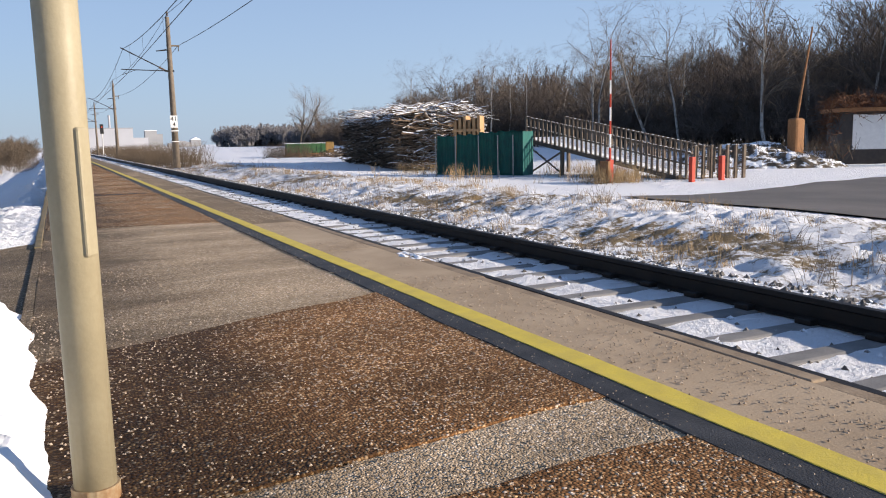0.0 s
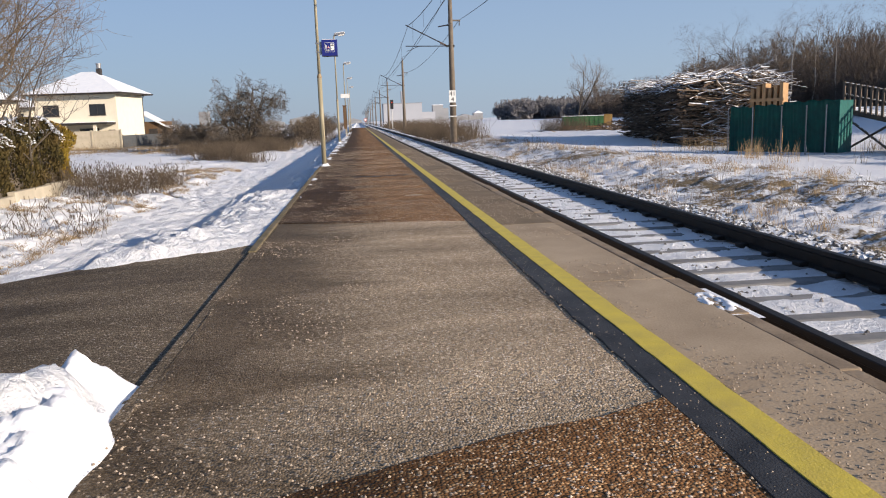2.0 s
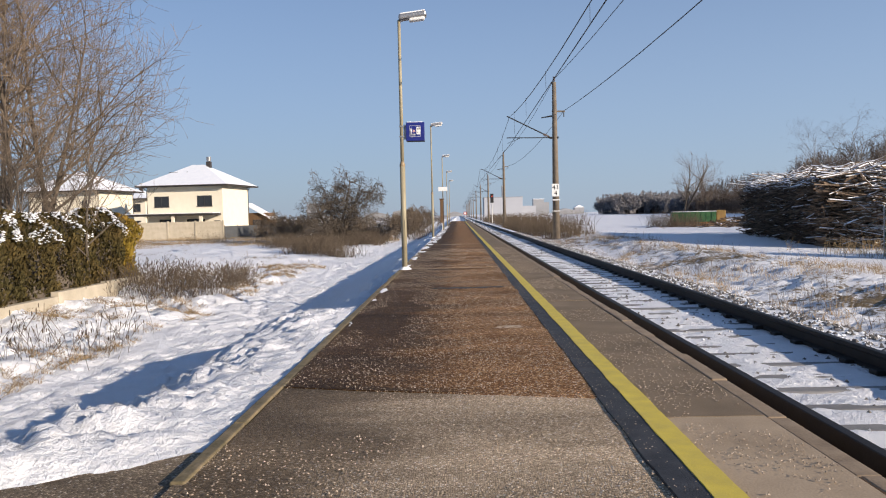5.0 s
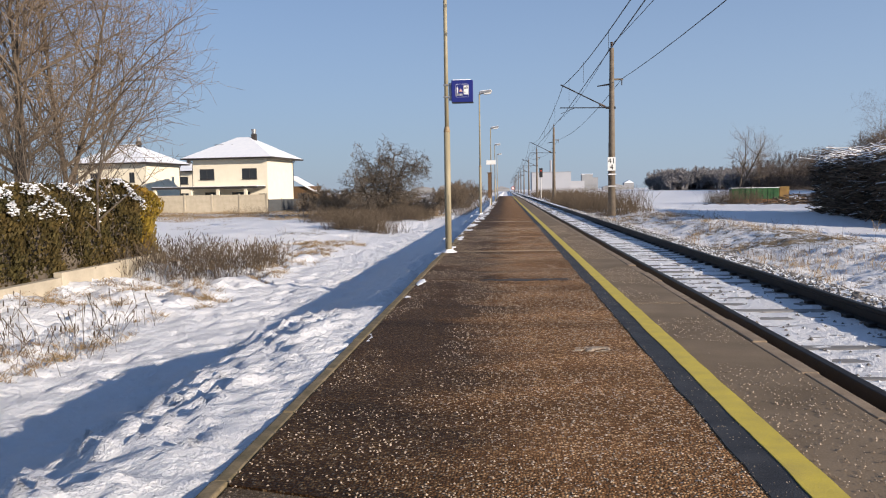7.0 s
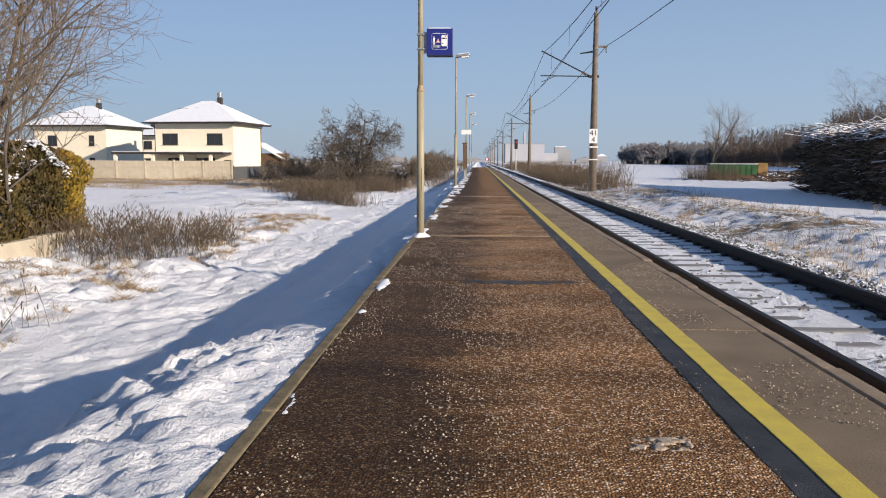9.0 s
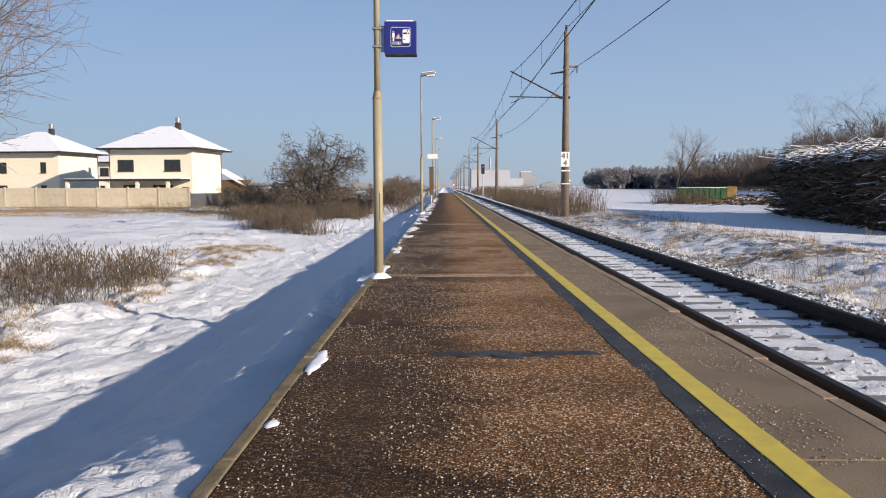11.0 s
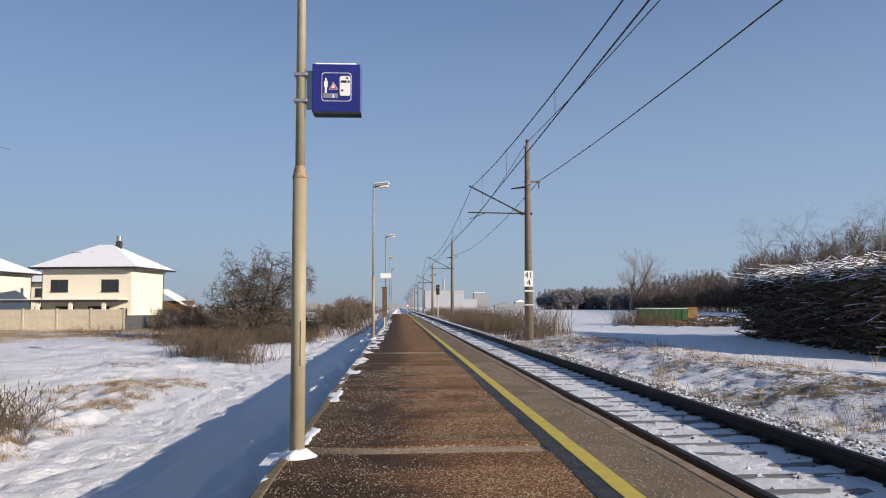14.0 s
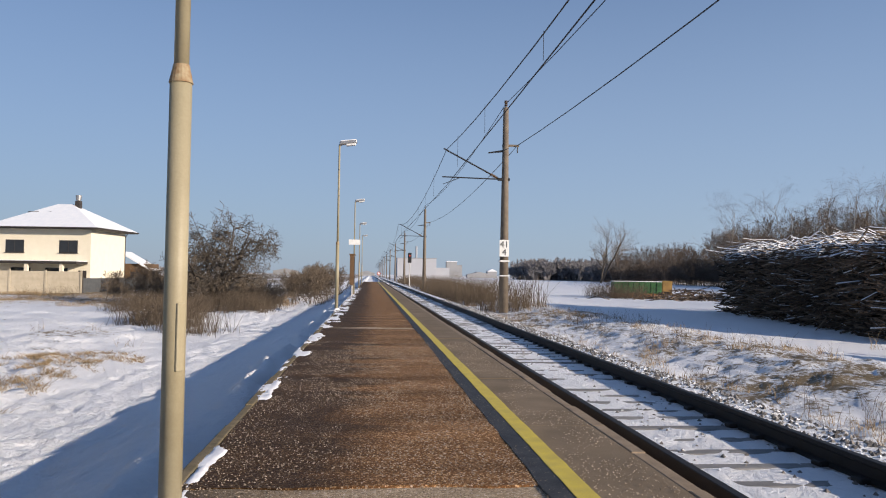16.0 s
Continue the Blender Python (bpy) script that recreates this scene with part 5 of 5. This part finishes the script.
blades("ditch_grass", np.r_[scatter(1, 1100, 5.9, 11.8, 0, 40, 0.53), scatter(2, 900, 5.7, 11, 40, 120, 0.48)], STRAW, "clumps of dry straw-coloured grass in snow", (0.05, 0.24), 12, 0.22)
blades("ditch_weeds", scatter(3, 700, 5.8, 11.0, 0, 120, 0.5), WEED, "brown dead weeds in the snowy ditch", (0.15, 0.5), 7, 0.3)
blades("field_grass", np.r_[scatter(5, 10, -11, -5.5, 30, 48), scatter(5, 4200, -42, -5.0, 64, 91, 0.47, 5)], STRAW, "dry grass through the snow of the field", (0.06, 0.32), 10, 0.4, 0.5)
blades("grass_tufts", scatter(4, 1500, -9.4, -5.4, 9.5, 40, 0.50, 1.3), STRAW, "low tufts of dry grass in trodden snow", (0.03, 0.13), 22, 0.16, 0.9, 0.004)
blades("tall_weeds", np.r_[scatter(6, 130, -9.3, -6.3, 26.5, 31.5), scatter(7, 8, -6.6, -5.4, 16, 22)], WEED, "tall dark dead weeds with seed heads", (0.15, 0.75), 9, 0.5, 0.40, 0.0042, "weeds", True)
blades("tree_brush", np.r_[scatter(8, 330, -9.6, -5.2, 46.5, 58.0, 0.50), scatter(28, 420, -13.5, -5.6, 60, 72), scatter(18, 520, -24, -2.8, 66, 112, 0.52, 6)], WEED, "tangled brown brush round the tree", (0.25, 1.1), 16, 0.9, 0.5, 0.007, "brush")
blades("mast_brush", np.r_[scatter(9, 420, 5.9, 9.5, 60, 112, 0.42), scatter(19, 300, 6.5, 11, 112, 220)], WEED, "bare brown brush along the track", (0.5, 1.9), 12, 0.8, 0.25, 0.010, "brush")
blades("wagon_brush", np.r_[scatter(10, 60, 22.5, 26.8, 92, 102)], WEED, "bare brown bushes beside the container", (0.5, 1.9), 16, 1.1, 0.4, 0.010, "brush")
blades("yard_weeds", np.r_[scatter(12, 260, 13.5, 24, 23, 42, 0.45), scatter(13, 90, 17.2, 19, 24, 26)], STRAW, "dry weeds at the foot of yard and pile", (0.2, 0.8), 9, 0.35, 0.25, 0.006)


def woods(seed, spots, kinds, mat, name, label):
    """Many bare trees as one mesh, from a few grown kinds turned and scaled."""
    rg = np.random.default_rng(seed)
    out = []
    for (x, y, s) in spots:
        k = kinds[int(rg.integers(len(kinds)))]
        a, sx = rg.uniform(0, 2 * np.pi), s * rg.uniform(0.85, 1.15)
        c, d = math.cos(a) * sx, math.sin(a) * sx
        q = k.copy()
        for o in (0, 3):
            q[:, o], q[:, o + 1], q[:, o + 2] = k[:, o] * c - k[:, o + 1] * d + x, k[:, o] * d + k[:, o + 1] * c + y, k[:, o + 2] * s - 0.9
        q[:, 6:] *= s
        out.append(q)
    return tagged(new(name, tubes(name, np.concatenate(out), mat, 3)), label, "woods", kind="stuff")


def kind_of(seed, **k):
    lv = tree_segments(seed, **k)
    return np.array([s for one in lv for s in one], float)


tall_kinds = [kind_of(30 + k, height=13.0, radius=0.14, stems=1, spread=0.5, kids=(12, 6, 5), lift=0.2, last=3) for k in range(4)]
for q in tall_kinds:
    q[:, 6:] = np.maximum(q[:, 6:], 0.022)
bush_kinds = [kind_of(50 + k, height=4.0, radius=0.05, stems=6, spread=0.6, kids=(7, 5, 3), lift=0.15, last=3, lean=0.35, base_spread=0.6) for k in range(3)]
for q in bush_kinds:
    q[:, 6:] = np.maximum(q[:, 6:], 0.02)
EDGE_LINE = [(58, 30), (66, 60), (78, 100), (92, 180), (100, 262), (112, 400)]


def edge_spots(seed, n, depth, scale, out=0.0):
    rg = np.random.default_rng(seed)
    spots = []
    for _ in range(n):
        f = rg.random() ** 1.25 * (len(EDGE_LINE) - 1)
        k = int(f)
        (ax, ay), (bx, by) = EDGE_LINE[k], EDGE_LINE[k + 1]
        g = f - k
        spots.append((ax + (bx - ax) * g - out + rg.random() * depth, ay + (by - ay) * g + rg.normal(0, 3), scale * rg.uniform(0.75, 1.15) * (0.66 + 0.19 * float(smooth(60, 190, ay + (by - ay) * g)) - 0.10 * float(smooth(285, 340, ay + (by - ay) * g)))))
    return spots


woods(1, edge_spots(1, 400, 32, 1.2), tall_kinds, WOODS, "forest", "dense bare deciduous forest behind the yard")
woods(2, edge_spots(2, 760, 26, 1.9, 2), bush_kinds, WOODS, "forest_undergrowth", "bare undergrowth along the forest edge")
far_rng = np.random.default_rng(5)
far_spots = [(far_rng.uniform(94, 215), 500 + far_rng.uniform(-40, 40), far_rng.uniform(0.65, 1.0)) for k in range(300)]
far_spots += [(far_rng.uniform(112, 170), far_rng.uniform(370, 480), far_rng.uniform(0.55, 0.85)) for k in range(120)]
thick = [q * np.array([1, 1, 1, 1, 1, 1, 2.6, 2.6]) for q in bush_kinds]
# far band: its twigs carry the haze in their colour
woods(3, [(x, y, s * 2.7) for x, y, s in far_spots], thick, HAZE_TINTED, "far_forest", "far band of bare woods across the snowy field")
for k, (bx, by, s) in enumerate(((58, 78, 1.0), (66, 90, 1.1), (63, 70, 0.95), (52, 62, 0.9), (71, 146, 1.0), (79, 141, 1.1), (50, 46, 1.0), (72, 80, 1.0), (76, 96, 1.1), (80, 110, 1.15), (84, 126, 1.2), (86, 138, 1.3), (88, 150, 1.3), (90, 166, 1.35), (93, 186, 1.35), (96, 222, 1.4), (62, 52, 0.95), (60, 44, 0.95))):
    segs = tree_segments(70 + k, 14.5 * s, 0.17, 1, 0.5, (13, 7, 6), 0.1, 0.10, 0.06, last=3)
    plant_tree("birch", "slender pale birch with hanging twigs at the forest edge", (bx, by, -0.8), segs, BIRCH, TWIG_DARK, thick=1)
plant_tree("field_tree", "round bare tree standing over the far woods", (84, 300, -0.8), tree_segments(90, 20, 0.35, 3, 0.6, (9, 7, 6), 0.12, 0, 0.3, last=3), BARK, TWIG)

heap = thing("log_heap", "small heap of cut logs with snow on top", "log heap", (-6.2, 73.0, height_at(-6.2, 73.0)), 20)
for k in range(9):
    lx, lz = (-0.55 + 0.28 * (k % 5), 0.13) if k < 5 else (-0.40 + 0.28 * (k - 5), 0.37)
    part("log", rodded((lx, -0.5, lz), (lx, 0.5 + 0.05 * (k % 3), lz), 0.135, 0.125, 9), SNOWY_STICK, heap)
low_wall = thing("garden_wall", "low cream garden wall under the thuja hedge", "garden wall")
for k in range(6):
    wy = 29.3 - 2.5 * (k + 1)
    part("wall_section", boxed(-9.22, -9.02, wy + 0.02, wy + 2.48, -1.0, height_at(-9.1, wy + 1.2) + 0.20, bevel=0.015), CONCRETE, low_wall)

# ---- snow and stones on the platform ----
sxs, sys_ = np.linspace(-1.13, -0.72, 22), np.linspace(1.5, 90, 2100)
SX, SY = np.meshgrid(sxs, sys_)
cover = fbm(SX * 5 + 3, SY * 1.6, 4, 7) - 0.47 - 0.9 * smooth(-1.02, -0.72, SX) * (0.7 - 0.55 * smooth(28, 45, SY)) + 0.07 * smooth(26, 40, SY) - 0.07 - 0.15 * (1 - smooth(24, 30, SY)) - 0.5 * (1 - smooth(12.0, 13.5, SY))
SZ = np.clip(cover * 0.20, -0.03, 0.013) + 0.002 + np.where(cover > 0, 0.02 * (fbm(SX * 25, SY * 25, 3, 2) - 0.5), 0)
i = np.arange(SX.size).reshape(SX.shape)
tagged(new("snow_patches", mesh_from("snow_patches", np.stack([SX, SY, SZ], -1).reshape(-1, 3), np.stack([i[:-1, :-1], i[:-1, 1:], i[1:, 1:], i[1:, :-1]], -1).reshape(-1, 4), SNOW, True)), "thin trodden snow left along the platform kerb", "snow", kind="stuff")
for lx, ly in ((-1.0, 23.7), (-1.12, 46.6)):
    u, w = np.meshgrid(np.linspace(-0.26, 0.26, 26), np.linspace(-0.26, 0.26, 26))
    rad = np.hypot(u, w)
    hz = 0.085 * (1 - smooth(0.05, 0.22 + 0.08 * (fbm(u * 9, w * 9, 3, 3) - 0.5), rad)) * (0.6 + 0.8 * fbm(u * 14, w * 14, 3, 6)) - 0.012
    i = np.arange(u.size).reshape(u.shape)
    tagged(new("snow_mound", mesh_from("snow_mound", np.stack([u + lx, w + ly, hz], -1).reshape(-1, 3), np.stack([i[:-1, :-1], i[:-1, 1:], i[1:, 1:], i[1:, :-1]], -1).reshape(-1, 4), SNOW, True)), "small mound of snow round a lamp foot", "snow", kind="stuff")


def stones(name, xy, z, size, mat, label, seed):
    rg = np.random.default_rng(seed)
    n = len(xy)
    octa = np.array([(1, 0, 0), (-1, 0, 0), (0, 1, 0), (0, -1, 0), (0, 0, 1), (0, 0, -0.6)], float)
    tri = np.array([(0, 2, 4), (2, 1, 4), (1, 3, 4), (3, 0, 4), (2, 0, 5), (1, 2, 5), (3, 1, 5), (0, 3, 5)])
    s = rg.uniform(*size, (n, 1, 1)) * rg.uniform(0.6, 1.2, (n, 6, 1))
    v = octa[None] * s
    a = rg.uniform(0, 6.28, n)
    ca, sa = np.cos(a)[:, None], np.sin(a)[:, None]
    v = np.stack([v[..., 0] * ca - v[..., 1] * sa, v[..., 0] * sa + v[..., 1] * ca, v[..., 2] * 0.8], -1)
    v += np.concatenate([xy, z[:, None]], 1)[:, None]
    f = (np.arange(n)[:, None, None] * 6 + tri[None]).reshape(-1, 3)
    return tagged(new(name, mesh_from(name, v.reshape(-1, 3), f, mat, mat is SNOW)), label, "snow" if mat is SNOW else "gravel", kind="stuff")


sr = np.random.default_rng(3)
p = np.stack([sr.uniform(-1.05, 1.9, 60000), sr.uniform(1.5, 34, 60000)], 1)
dens = fbm(p[:, 0] * 1.7, p[:, 1] * 1.1, 4, 17) + 0.10 * (p[:, 0] < 1.1) + 0.12 * np.exp(-((p[:, 0] - 1.12) / 0.08) ** 2) + 0.12 * (p[:, 1] < 6) + 0.10 * (p[:, 0] > 1.4) * (p[:, 1] > 10)
p = p[(dens > 0.50)]
stones("loose_gravel", p, np.full(len(p), 0.006), (0.003, 0.008), PEBBLE, "loose pale and brown chippings on the platform", 4)
p = np.stack([sr.uniform(4.12, 5.6, 16000), sr.uniform(-2, 70, 16000)], 1)
stones("ballast", p, ground_height(p[:, 0], p[:, 1]) + 0.005, (0.018, 0.045), BALLAST, "grey ballast stones half under snow", 5)
p = np.stack([sr.uniform(2.1, 4.5, 1500), sr.uniform(0, 45, 1500)], 1)
stones("ballast", p, ground_height(p[:, 0], p[:, 1]), (0.015, 0.035), BALLAST, "grey ballast stones half under snow", 6)
u, w = np.meshgrid(np.linspace(-1.55, -0.62, 50), np.linspace(0.5, 6.8, 260))
rim = -1.03 + 0.09 * smooth(6.2, 4.6, w) + 0.26 * (fbm(w * 1.3, w * 0, 2, 3) - 0.5) + 0.05 * (fbm(w * 4, u * 4, 2, 4) - 0.5)
h = 0.19 * smooth(0, 0.20, rim - u) * (0.45 + 0.7 * fbm(u * 7, w * 7, 4, 6) + 0.5 * fbm(u * 17, w * 17, 2, 8)) * (1 - smooth(6.2, 6.65, w)) - 0.02 - 0.3 * smooth(6.4, 6.75, w) - 0.4 * smooth(-1.32, -1.55, u)
i = np.arange(u.size).reshape(u.shape)
tagged(new("snow_heap", mesh_from("snow_heap", np.stack([u, w, h], -1).reshape(-1, 3), np.stack([i[:-1, :-1], i[:-1, 1:], i[1:, 1:], i[1:, :-1]], -1).reshape(-1, 4), SNOW, True)), "heap of shovelled snow on the platform's back edge", "snow", kind="stuff")


def ragged_patch(name, label, x0, x1, y0, y1, cut, mat, seed, cells=90, freq=6.0, lift=0.012):
    """A thin uneven patch on the platform that dips under the surface where it ends."""
    u, w = np.meshgrid(np.linspace(x0, x1, cells), np.linspace(y0, y1, cells // 2))
    fade = np.minimum(smooth(0, 0.25, (u - x0) / (x1 - x0)) * smooth(0, 0.25, (x1 - u) / (x1 - x0)), smooth(0, 0.35, (w - y0) / (y1 - y0)) * smooth(0, 0.35, (y1 - w) / (y1 - y0)))
    h = np.clip((fbm(u * freq, w * freq * 1.6, 4, seed) - cut) * fade * 0.12 - 0.012 * (1 - fade), -0.012, 0.004) + lift - 0.004
    i = np.arange(u.size).reshape(u.shape)
    return part(name, mesh_from(name, np.stack([u, w, h], -1).reshape(-1, 3), np.stack([i[:-1, :-1], i[:-1, 1:], i[1:, 1:], i[1:, :-1]], -1).reshape(-1, 4), mat, True), None, platform, label)


ragged_patch("tar_patch", "broken black tar patch over a joint", -0.35, 1.05, 18.92, 19.24, 0.44, TAR, 5, 110, 9.0)
ragged_patch("salt_stain", "pale salt stain on the platform", 0.52, 0.86, 14.55, 14.78, 0.50, PEBBLE, 9, 80, 22.0)
u, w = np.meshgrid(np.linspace(-0.28, 0.28, 36), np.linspace(-0.55, 0.55, 60))
h = 0.07 * (fbm(u * 7, w * 7, 4, 12) - 0.30) * (1 - smooth(0.35, 1.0, np.hypot(u / 0.26, w / 0.5))) - 0.012 * smooth(0.5, 1.0, np.hypot(u / 0.26, w / 0.5))
i = np.arange(u.size).reshape(u.shape)
tagged(new("snow_lump", mesh_from("snow_lump", np.stack([u * 0.45 + 1.97, w * 0.7 + 7.3, h - 0.004], -1).reshape(-1, 3), np.stack([i[:-1, :-1], i[:-1, 1:], i[1:, 1:], i[1:, :-1]], -1).reshape(-1, 4), SNOW, True)), "broken lump of snow on the platform edge", "snow")
